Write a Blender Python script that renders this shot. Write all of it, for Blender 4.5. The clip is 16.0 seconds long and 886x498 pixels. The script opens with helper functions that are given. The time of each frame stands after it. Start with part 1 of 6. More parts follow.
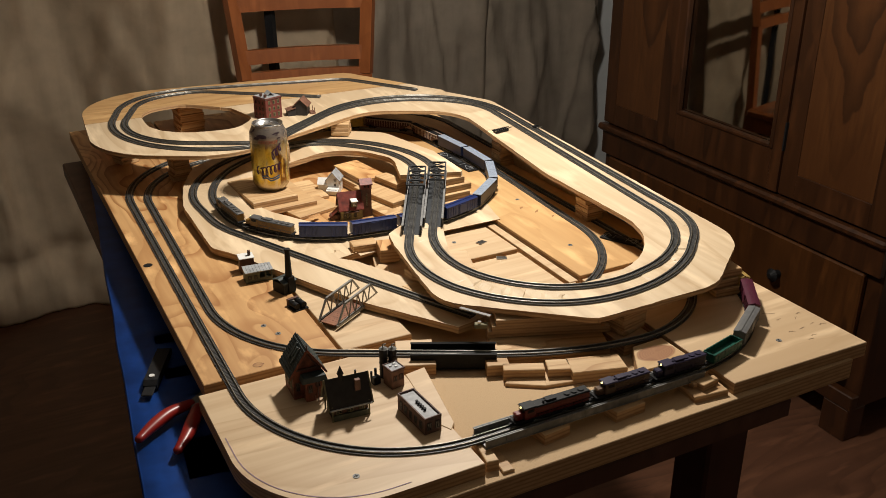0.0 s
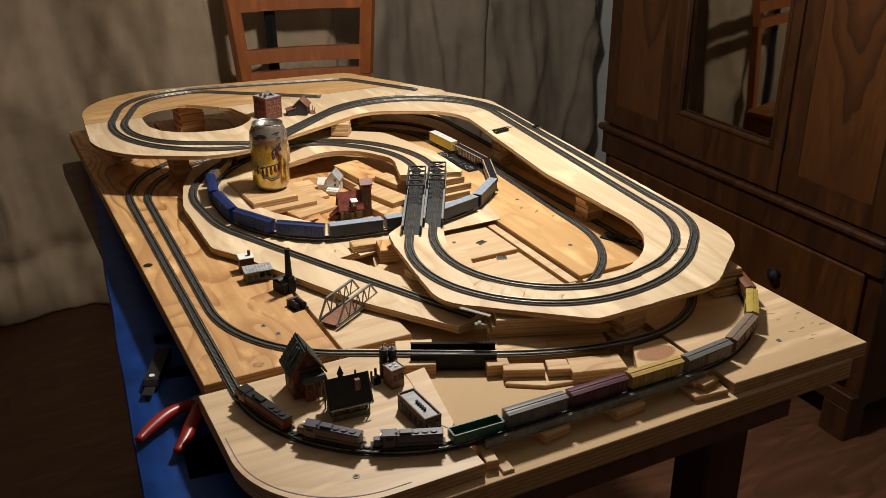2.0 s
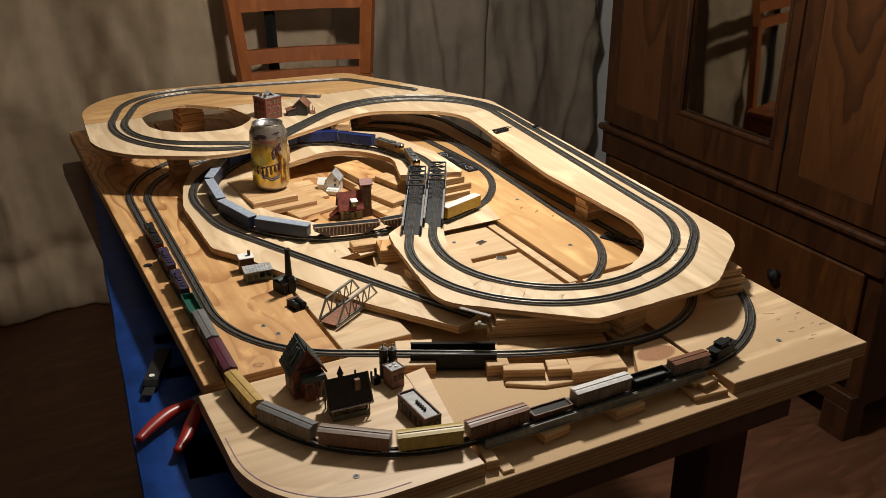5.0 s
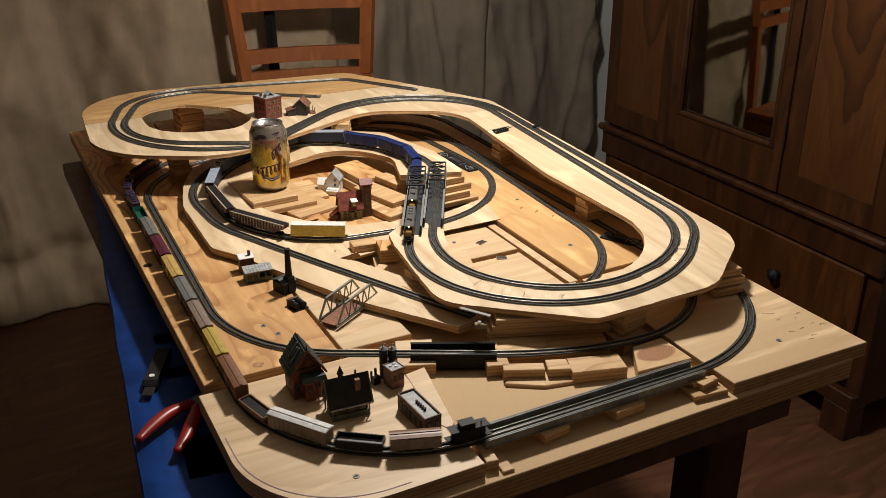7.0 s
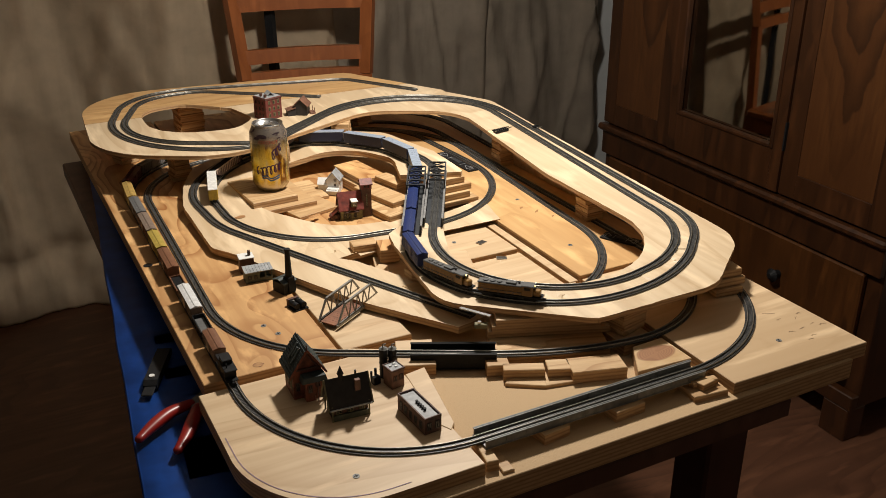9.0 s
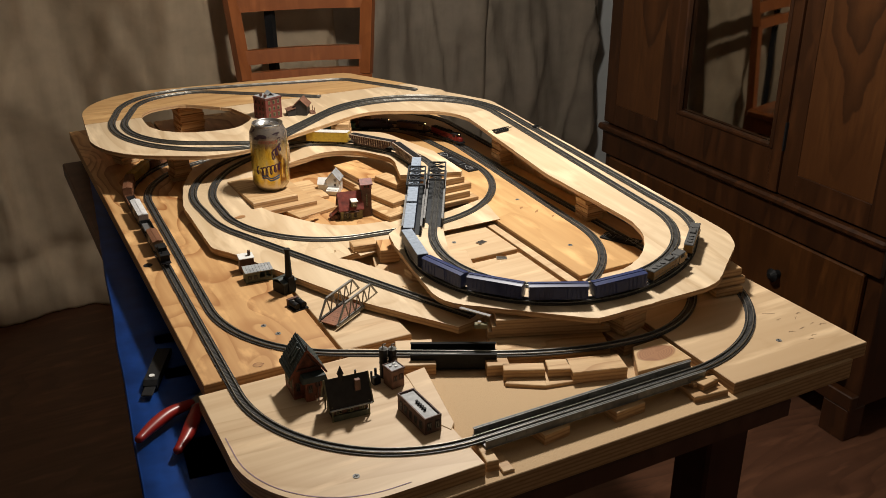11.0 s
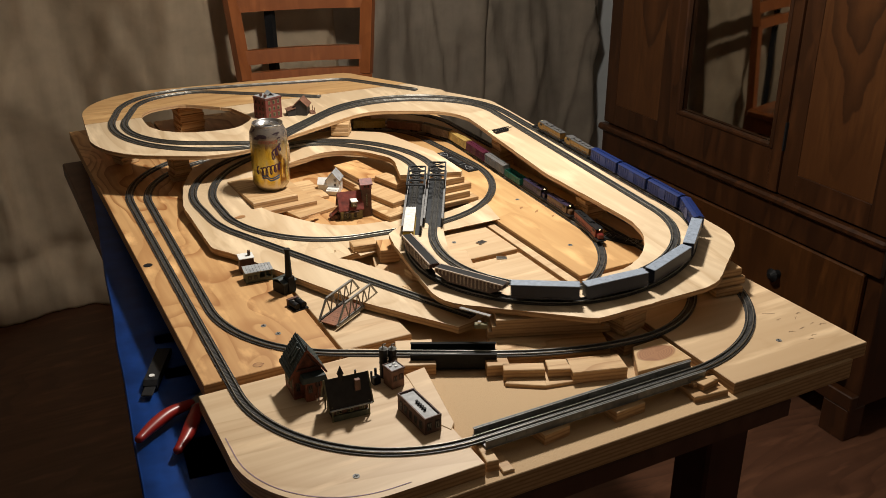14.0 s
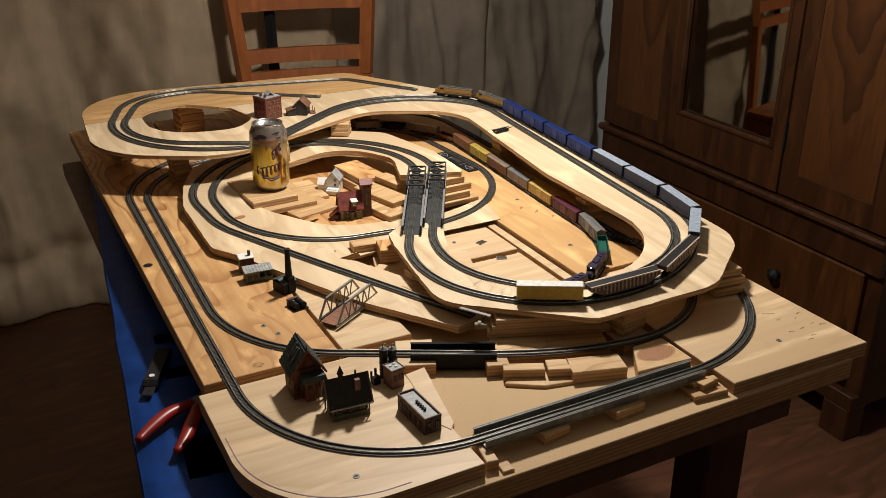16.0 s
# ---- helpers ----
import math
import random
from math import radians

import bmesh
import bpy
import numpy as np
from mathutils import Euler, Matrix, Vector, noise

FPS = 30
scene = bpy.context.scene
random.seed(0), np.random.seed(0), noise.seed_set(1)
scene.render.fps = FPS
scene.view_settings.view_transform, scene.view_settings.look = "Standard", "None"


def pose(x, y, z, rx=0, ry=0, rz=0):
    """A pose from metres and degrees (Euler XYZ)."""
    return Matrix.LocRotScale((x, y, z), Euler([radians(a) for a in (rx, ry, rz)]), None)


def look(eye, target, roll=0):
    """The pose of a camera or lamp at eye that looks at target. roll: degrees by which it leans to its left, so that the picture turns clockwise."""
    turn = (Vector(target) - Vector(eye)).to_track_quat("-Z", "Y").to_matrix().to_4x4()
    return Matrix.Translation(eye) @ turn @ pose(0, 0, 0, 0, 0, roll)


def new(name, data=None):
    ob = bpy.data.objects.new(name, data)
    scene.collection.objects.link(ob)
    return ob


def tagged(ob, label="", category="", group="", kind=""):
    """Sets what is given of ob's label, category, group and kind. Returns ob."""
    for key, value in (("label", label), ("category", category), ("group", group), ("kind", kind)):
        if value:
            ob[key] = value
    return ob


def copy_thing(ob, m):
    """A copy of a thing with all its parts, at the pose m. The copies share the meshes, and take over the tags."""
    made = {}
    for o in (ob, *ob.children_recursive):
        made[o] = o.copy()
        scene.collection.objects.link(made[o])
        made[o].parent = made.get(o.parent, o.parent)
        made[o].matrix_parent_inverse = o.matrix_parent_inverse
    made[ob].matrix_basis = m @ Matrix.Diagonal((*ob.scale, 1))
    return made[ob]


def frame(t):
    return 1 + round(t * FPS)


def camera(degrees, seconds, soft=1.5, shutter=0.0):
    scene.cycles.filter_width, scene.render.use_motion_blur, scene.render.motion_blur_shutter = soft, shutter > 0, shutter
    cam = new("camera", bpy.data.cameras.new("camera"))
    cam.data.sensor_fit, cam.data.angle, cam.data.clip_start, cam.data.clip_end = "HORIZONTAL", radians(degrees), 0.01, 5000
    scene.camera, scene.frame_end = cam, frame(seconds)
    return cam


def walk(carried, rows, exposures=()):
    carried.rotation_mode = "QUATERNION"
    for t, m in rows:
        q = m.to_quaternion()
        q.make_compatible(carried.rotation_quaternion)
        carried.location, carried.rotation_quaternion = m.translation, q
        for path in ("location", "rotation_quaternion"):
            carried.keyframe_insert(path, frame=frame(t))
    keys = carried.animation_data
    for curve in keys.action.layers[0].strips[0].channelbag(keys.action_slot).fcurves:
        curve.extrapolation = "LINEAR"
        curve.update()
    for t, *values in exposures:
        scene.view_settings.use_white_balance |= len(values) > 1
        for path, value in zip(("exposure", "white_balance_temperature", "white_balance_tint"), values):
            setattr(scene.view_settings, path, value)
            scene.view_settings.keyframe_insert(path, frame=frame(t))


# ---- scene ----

import itertools

# ---------------------------------------------------------------- camera
cam = camera(51.1, 16.0, soft=0.8, shutter=0.4)
EYE = Vector((0.0, 0.0, 1.375))
HEAD, DOWN = radians(27.7), radians(24.3)
AIM = EYE + Vector((math.sin(HEAD) * math.cos(DOWN), math.cos(HEAD) * math.cos(DOWN), -math.sin(DOWN)))
walk(cam, [(0.0, look(EYE, AIM)), (16.0, look(EYE, AIM))], exposures=[(0.0, 0.0), (16.0, 0.0)])

# ---------------------------------------------------------------- light
world = bpy.data.worlds.new("night_room")
scene.world = world
world.use_nodes = True
world.node_tree.nodes["Background"].inputs[0].default_value = (0.35, 0.42, 0.6, 1)
world.node_tree.nodes["Background"].inputs[1].default_value = 0.008


def lamp(name, place, watts, size, colour):
    data = bpy.data.lights.new(name, "POINT")
    data.energy, data.shadow_soft_size, data.color = watts, size, colour
    ob = new(name, data)
    ob.location = place
    return ob


lamp("ceiling_bulb", (0.720, 1.265, 1.60), 44.0, 0.046, (1.0, 0.93, 0.83))

# ---------------------------------------------------------------- materials
def node_mat(name):
    m = bpy.data.materials.new(name)
    m.use_nodes = True
    nt = m.node_tree
    return m, nt, nt.nodes["Principled BSDF"]


def mixer(nt, a, b, fac):
    n = nt.nodes.new("ShaderNodeMix")
    n.data_type = "RGBA"
    for sock, v in ((n.inputs[6], a), (n.inputs[7], b), (n.inputs[0], fac)):
        if isinstance(v, bpy.types.NodeSocket):
            nt.links.new(v, sock)
        elif isinstance(v, tuple):
            sock.default_value = (*v, 1) if len(v) == 3 else v
        else:
            sock.default_value = v
    return n.outputs[2]


def ramp(nt, fac, lo, hi):
    n = nt.nodes.new("ShaderNodeMapRange")
    nt.links.new(fac, n.inputs[0])
    n.inputs[1].default_value, n.inputs[2].default_value = lo, hi
    return n.outputs[0]


def noise_of(nt, scale, detail=4, stretch=(1, 1, 1), vary=False):
    tc = nt.nodes.new("ShaderNodeTexCoord")
    mp = nt.nodes.new("ShaderNodeMapping")
    mp.inputs["Scale"].default_value = stretch
    nt.links.new(tc.outputs["Object"], mp.inputs[0])
    if vary:
        info = nt.nodes.new("ShaderNodeObjectInfo")
        mul = nt.nodes.new("ShaderNodeMath")
        mul.operation = "MULTIPLY"
        mul.inputs[1].default_value = 37.0
        nt.links.new(info.outputs["Random"], mul.inputs[0])
        nt.links.new(mul.outputs[0], mp.inputs["Location"])
    n = nt.nodes.new("ShaderNodeTexNoise")
    n.inputs["Scale"].default_value, n.inputs["Detail"].default_value = scale, detail
    nt.links.new(mp.outputs[0], n.inputs["Vector"])
    return n.outputs[0], mp.outputs[0]


def bump(nt, bsdf, height, strength, dist=0.001):
    b = nt.nodes.new("ShaderNodeBump")
    b.inputs["Strength"].default_value, b.inputs["Distance"].default_value = strength, dist
    nt.links.new(height, b.inputs["Height"])
    nt.links.new(b.outputs[0], bsdf.inputs["Normal"])


def plain(name, colour, rough=0.5, metal=0.0, vary=0.25, scale=60.0, relief=0.0, gloss=0.5):
    m, nt, p = node_mat(name)
    p.inputs["Specular IOR Level"].default_value = gloss
    n, _ = noise_of(nt, scale, 5)
    n2, _ = noise_of(nt, scale * 0.13, 3)
    dark = tuple(c * (1 - vary) for c in colour)
    lite = tuple(min(1, c * (1 + vary)) for c in colour)
    c1 = mixer(nt, dark, lite, ramp(nt, n, 0.3, 0.7))
    nt.links.new(mixer(nt, c1, dark, ramp(nt, n2, 0.5, 0.9)), p.inputs["Base Color"])
    p.inputs["Roughness"].default_value, p.inputs["Metallic"].default_value = rough, metal
    if relief:
        bump(nt, p, n, relief)
    return m


def wood(name, light, dark, along="y", fine=1.0, rough=0.55, rings=0.5, relief=0.25, knots=None, vary=True, bands=12.0, sharp=0.35, wide=0.22):
    """Board wood: long streaks along one axis, broad cathedral bands, small pores, and a few knots."""
    m, nt, p = node_mat(name)
    st = {"x": (0.06, 1, 1), "y": (1, 0.06, 1), "z": (1, 1, 0.06)}[along]
    streak, _ = noise_of(nt, 120 * fine, 4, st, vary)
    st2 = {"x": (wide, 1, 1), "y": (1, wide, 1), "z": (1, 1, wide)}[along]
    broad, vec = noise_of(nt, 9 * fine, 2, st2, vary)
    band = nt.nodes.new("ShaderNodeMath")
    band.operation = "MULTIPLY"
    band.inputs[1].default_value = bands
    nt.links.new(broad, band.inputs[0])
    saw = nt.nodes.new("ShaderNodeMath")
    saw.operation = "FRACT"
    nt.links.new(band.outputs[0], saw.inputs[0])
    tone, _ = noise_of(nt, 2.3, 2, (1, 1, 1), vary)
    mid = tuple((a + b) / 2 for a, b in zip(light, dark))
    c = mixer(nt, light, mid, ramp(nt, streak, 0.35, 0.7))
    f = nt.nodes.new("ShaderNodeMath")
    f.operation = "MULTIPLY"
    f.inputs[1].default_value = rings
    edge = ramp(nt, saw.outputs[0], sharp, 0.95)
    fall = ramp(nt, saw.outputs[0], 1.0, 0.95)
    both = nt.nodes.new("ShaderNodeMath")
    both.operation = "MULTIPLY"
    nt.links.new(edge, both.inputs[0])
    nt.links.new(fall, both.inputs[1])
    nt.links.new(both.outputs[0], f.inputs[0])
    c = mixer(nt, c, dark, f.outputs[0])
    c = mixer(nt, c, mid, ramp(nt, tone, 0.45, 0.75))
    blot, _ = noise_of(nt, 30, 4, st2, vary)
    c = mixer(nt, c, tuple(min(1.0, v * 1.22) for v in light), ramp(nt, blot, 0.56, 0.72))
    grime, _ = noise_of(nt, 13, 5, (1, 1, 1), vary)
    c = mixer(nt, c, dark, ramp(nt, grime, 0.62, 0.95))
    if knots:
        v = nt.nodes.new("ShaderNodeTexVoronoi")
        v.inputs["Scale"].default_value = knots
        nt.links.new(vec, v.inputs["Vector"])
        c = mixer(nt, tuple(d * 0.35 for d in dark), c, ramp(nt, v.outputs["Distance"], 0.03, 0.09))
    nt.links.new(c, p.inputs["Base Color"])
    p.inputs["Roughness"].default_value = rough
    bump(nt, p, streak, relief, 0.0006)
    return m


def ply_edge(name, light, dark):
    """Sawn plywood edge: thin light and dark plies."""
    m, nt, p = node_mat(name)
    tc = nt.nodes.new("ShaderNodeTexCoord")
    w = nt.nodes.new("ShaderNodeTexWave")
    w.bands_direction = "Z"
    w.inputs["Scale"].default_value = 62.0
    w.inputs["Distortion"].default_value = 0.9
    w.inputs["Detail"].default_value = 3.0
    w.inputs["Detail Scale"].default_value = 3.0
    nt.links.new(tc.outputs["Object"], w.inputs["Vector"])
    n, _ = noise_of(nt, 90, 4, (0.5, 0.5, 2.0))
    c = mixer(nt, dark, light, ramp(nt, w.outputs[0], -0.3, 0.7))
    nt.links.new(mixer(nt, c, dark, ramp(nt, n, 0.5, 0.9)), p.inputs["Base Color"])
    p.inputs["Roughness"].default_value = 0.75
    bump(nt, p, n, 0.4)
    return m


def speckled(name, base, dark, light):
    m, nt, p = node_mat(name)
    n, _ = noise_of(nt, 620, 3)
    n2, _ = noise_of(nt, 900, 2)
    c = mixer(nt, base, dark, ramp(nt, n, 0.52, 0.72))
    nt.links.new(mixer(nt, c, light, ramp(nt, n2, 0.6, 0.75)), p.inputs["Base Color"])
    p.inputs["Roughness"].default_value = 0.8
    bump(nt, p, n, 0.3)
    return m


M = {}
M["ply_orange"] = wood("orange_fir_plywood", (0.67, 0.41, 0.18), (0.29, 0.11, 0.03), "y", 0.7, 0.5, 0.9, knots=2.2, bands=17.0, sharp=0.52, wide=0.42)
M["ply_plain"] = wood("plain_orange_plywood", (0.63, 0.40, 0.18), (0.40, 0.20, 0.07), "y", 0.7, 0.5, 0.32, knots=2.2, bands=10.0, sharp=0.55, wide=0.3)
M["ply_pale"] = wood("pale_plywood", (0.64, 0.475, 0.295), (0.42, 0.26, 0.13), "x", 0.55, 0.5, 0.42, knots=1.6, bands=13.0, sharp=0.7, wide=0.16)
M["ply_deck"] = wood("pale_birch_plywood", (0.69, 0.545, 0.365), (0.43, 0.285, 0.15), "y", 0.5, 0.5, 0.45, knots=1.5, bands=14.0, sharp=0.6, wide=0.2)
M["ply_rear"] = wood("orange_rear_plywood", (0.60, 0.38, 0.17), (0.38, 0.18, 0.06), "x", 0.6, 0.45, 0.7, knots=2.0, bands=16.0, sharp=0.6, wide=0.3)
M["plank"] = wood("pine_offcut", (0.62, 0.43, 0.23), (0.34, 0.175, 0.065), "x", 1.3, 0.6, 0.7, knots=3.0, bands=16.0, sharp=0.5, wide=0.15)
M["edge"] = ply_edge("plywood_edge", (0.52, 0.33, 0.165), (0.28, 0.145, 0.06))
M["particle"] = speckled("particle_board", (0.52, 0.36, 0.20), (0.40, 0.255, 0.13), (0.66, 0.50, 0.32))
M["tie"] = plain("black_sleeper_plastic", (0.066, 0.066, 0.066), 0.36, 0, 0.3, 300, gloss=0.6)
M["rail"] = plain("nickel_silver_rail", (0.33, 0.32, 0.29), 0.40, 1.0, 0.25, 200)
M["black"] = plain("black_plastic", (0.012, 0.012, 0.013), 0.55, 0, 0.3, 200, gloss=0.2)
M["girder_grey"] = plain("grey_bridge_plastic", (0.21, 0.21, 0.20), 0.4, 0, 0.3, 150)
M["girder_dark"] = plain("dark_grey_bridge_plastic", (0.035, 0.038, 0.042), 0.45, 0, 0.25, 150, gloss=0.35)
# paler grey for the flanges: their lit edge is put into the colour
M["girder_lit"] = plain("lit_edge_flange", (0.30, 0.30, 0.30), 0.3, 0.3, 0.3, 150)
M["fabric"] = plain("unbleached_canvas", (0.63, 0.495, 0.34), 0.92, 0, 0.12, 14, 0.3)
M["fabric_grey"] = plain("grey_canvas", (0.46, 0.385, 0.30), 0.92, 0, 0.14, 14, 0.3)
M["floor"] = wood("dark_wood_floor", (0.150, 0.066, 0.036), (0.060, 0.026, 0.015), "x", 0.3, 0.38, 0.5, bands=26.0)
M["wall"] = plain("wall_paint", (0.46, 0.40, 0.33), 0.9, 0, 0.06, 6)
M["trim_white"] = plain("pale_trim_paint", (0.62, 0.64, 0.64), 0.5, 0, 0.06, 8)
M["ceiling"] = plain("ceiling_paint", (0.36, 0.34, 0.31), 0.9, 0, 0.05, 5)
M["walnut"] = wood("dark_walnut_veneer", (0.062, 0.022, 0.0072), (0.020, 0.0075, 0.003), "z", 0.5, 0.36, 0.7, bands=9.0)
M["burl"] = wood("burl_walnut_panel", (0.094, 0.034, 0.009), (0.030, 0.011, 0.004), "z", 0.8, 0.3, 0.75, bands=6.0)


def flame(name, mid, tip):
    """Walnut veneer with a dark nested flame whose point hangs at height tip."""
    m, nt, p = node_mat(name)
    tc = nt.nodes.new("ShaderNodeTexCoord")
    sp = nt.nodes.new("ShaderNodeSeparateXYZ")
    nt.links.new(tc.outputs["Object"], sp.inputs[0])
    warp, _ = noise_of(nt, 9, 4, (1, 1, 0.6))
    grain, _ = noise_of(nt, 120, 4, (1, 1, 0.08))
    tone, _ = noise_of(nt, 5, 3, (1, 1, 0.5))

    def calc(op, a, b=0.0):
        n = nt.nodes.new("ShaderNodeMath")
        n.operation = op
        for sock, v in zip(n.inputs, (a, b)):
            if isinstance(v, bpy.types.NodeSocket):
                nt.links.new(v, sock)
            else:
                sock.default_value = v
        return n.outputs[0]

    side = calc("MULTIPLY", calc("SUBTRACT", sp.outputs[1], mid), 3.6)
    bow = calc("SQRT", calc("ADD", calc("MULTIPLY", side, side), 0.004))
    v = calc("SUBTRACT", bow, calc("SUBTRACT", sp.outputs[2], tip))
    v = calc("ADD", v, calc("MULTIPLY", calc("SUBTRACT", warp, 0.5), 0.30))
    rings = calc("FRACT", calc("MULTIPLY", v, 7.0))
    lite, mids, dark = (0.115, 0.044, 0.013), (0.070, 0.025, 0.008), (0.022, 0.009, 0.004)
    c = mixer(nt, lite, mids, ramp(nt, grain, 0.35, 0.7))
    c = mixer(nt, c, mids, ramp(nt, tone, 0.4, 0.7))
    inside = ramp(nt, v, 0.06, -0.02)
    c = mixer(nt, c, mids, calc("MULTIPLY", inside, 0.75))
    line = calc("MULTIPLY", ramp(nt, rings, 0.30, 0.92), ramp(nt, rings, 1.0, 0.92))
    c = mixer(nt, c, dark, calc("MULTIPLY", line, calc("MULTIPLY", ramp(nt, v, 0.20, -0.05), 0.75)))
    nt.links.new(c, p.inputs["Base Color"])
    p.inputs["Roughness"].default_value = 0.34
    bump(nt, p, grain, 0.1, 0.0004)
    return m


M["flame_far"] = flame("flame_walnut_far", 0.330, 0.745)
M["flame_near"] = flame("flame_walnut_near", -0.360, 0.715)
M["cherry"] = wood("cherry_chair_wood", (0.30, 0.095, 0.028), (0.18, 0.05, 0.014), "z", 0.5, 0.3, 0.35)
M["tabletop"] = plain("table_apron_wood", (0.10, 0.045, 0.028), 0.5, 0, 0.3, 30)
M["leg"] = plain("dark_red_table_leg", (0.045, 0.014, 0.011), 0.4, 0, 0.3, 20)
M["blue"] = plain("blue_plastic_sheet", (0.017, 0.088, 0.41), 0.45, 0, 0.3, 25, 0.4)


def mirror_mat():
    m, nt, p = node_mat("old_mirror")
    p.inputs["Base Color"].default_value = (0.48, 0.46, 0.42, 1)
    p.inputs["Metallic"].default_value, p.inputs["Roughness"].default_value = 1.0, 0.03
    return m


M["mirror"] = mirror_mat()


def glow_mat():
    m, nt, p = node_mat("headlight_glow")
    p.inputs["Base Color"].default_value = (1, 0.85, 0.4, 1)
    p.inputs["Emission Color"].default_value = (1, 0.85, 0.35, 1)
    p.inputs["Emission Strength"].default_value = 3.0
    return m


M["lamp_glow"] = glow_mat()

# ---------------------------------------------------------------- mesh helpers
ZB = 0.80


def finish(bm, name, material, smooth=False):
    bmesh.ops.recalc_face_normals(bm, faces=bm.faces[:])
    me = bpy.data.meshes.new(name)
    bm.to_mesh(me)
    bm.free()
    for mm in (material if isinstance(material, (list, tuple)) else [material]):
        me.materials.append(mm)
    if smooth:
        for f in me.polygons:
            f.use_smooth = True
    return me


def part(name, bm, material, parent, label="", smooth=False, m=None):
    ob = new(name, finish(bm, name, material, smooth))
    ob.parent = parent
    if m is not None:
        ob.matrix_basis = m
    if label:
        ob["label"] = label
    return ob


def thing(name, m, label, category, group="", kind=""):
    ob = new(name)
    ob.empty_display_size = 0.02
    ob.matrix_basis = m
    return tagged(ob, label, category, group, kind)


def solid(name, bm, material, label, category, group="", kind="", m=None, smooth=False):
    ob = new(name, finish(bm, name, material, smooth))
    if m is not None:
        ob.matrix_basis = m
    return tagged(ob, label, category, group, kind)


def box(bm, x0, x1, y0, y1, z0, z1, bev=0.0, mat=0, m=None):
    vs = bmesh.ops.create_cube(bm, size=1.0)["verts"]
    for v in vs:
        v.co = Vector(((x0 + x1) / 2 + v.co.x * (x1 - x0), (y0 + y1) / 2 + v.co.y * (y1 - y0), (z0 + z1) / 2 + v.co.z * (z1 - z0)))
    fs = list({f for v in vs for f in v.link_faces})
    for f in fs:
        f.material_index = mat
    if bev:
        es = list({e for v in vs for e in v.link_edges})
        r = bmesh.ops.bevel(bm, geom=es, offset=bev, segments=1, affect="EDGES", profile=0.5)
        vs = list({v for f in r["faces"] for v in f.verts} | {v for v in vs if v.is_valid})
    if m is not None:
        bmesh.ops.transform(bm, matrix=m, verts=vs)
    return vs


def cyl(bm, r0, r1, z0, z1, seg=16, m=None, mat=0):
    r = bmesh.ops.create_cone(bm, cap_ends=True, segments=seg, radius1=max(r0, 1e-5), radius2=max(r1, 1e-5), depth=z1 - z0)
    mm = Matrix.Translation((0, 0, (z0 + z1) / 2))
    if m is not None:
        mm = m @ mm
    bmesh.ops.transform(bm, matrix=mm, verts=r["verts"])
    for f in {f for v in r["verts"] for f in v.link_faces}:
        f.material_index = mat
    return r["verts"]


def bar(bm, a, b, w, h=None, mat=0):
    """A square rod from a to b."""
    a, b = Vector(a), Vector(b)
    d = b - a
    m = Matrix.Translation((a + b) / 2) @ d.to_track_quat("X", "Z").to_matrix().to_4x4()
    h = h or w
    return box(bm, -d.length / 2, d.length / 2, -w / 2, w / 2, -h / 2, h / 2, 0, mat, m)


def prism(bm, pts, y0, y1, mat=0):
    """An outline in x, z drawn out along y."""
    a = [bm.verts.new((x, y0, z)) for x, z in pts]
    b = [bm.verts.new((x, y1, z)) for x, z in pts]
    fs = [bm.faces.new(a), bm.faces.new(b[::-1])]
    n = len(pts)
    for i in range(n):
        fs.append(bm.faces.new((a[i], b[i], b[(i + 1) % n], a[(i + 1) % n])))
    for f in fs:
        f.material_index = mat
    return a + b


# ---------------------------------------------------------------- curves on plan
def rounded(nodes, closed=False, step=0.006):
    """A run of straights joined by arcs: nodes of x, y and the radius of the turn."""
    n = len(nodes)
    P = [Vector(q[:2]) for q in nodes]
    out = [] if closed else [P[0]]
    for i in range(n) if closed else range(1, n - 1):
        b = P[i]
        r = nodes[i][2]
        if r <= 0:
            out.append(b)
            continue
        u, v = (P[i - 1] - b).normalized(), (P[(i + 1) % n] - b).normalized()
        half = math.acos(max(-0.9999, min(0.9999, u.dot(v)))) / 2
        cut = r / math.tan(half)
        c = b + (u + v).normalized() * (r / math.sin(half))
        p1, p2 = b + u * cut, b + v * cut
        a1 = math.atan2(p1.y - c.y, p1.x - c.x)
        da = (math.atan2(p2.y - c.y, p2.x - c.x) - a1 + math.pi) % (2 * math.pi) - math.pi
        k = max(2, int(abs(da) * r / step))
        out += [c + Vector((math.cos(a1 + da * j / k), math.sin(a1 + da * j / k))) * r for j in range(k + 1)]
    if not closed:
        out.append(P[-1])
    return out


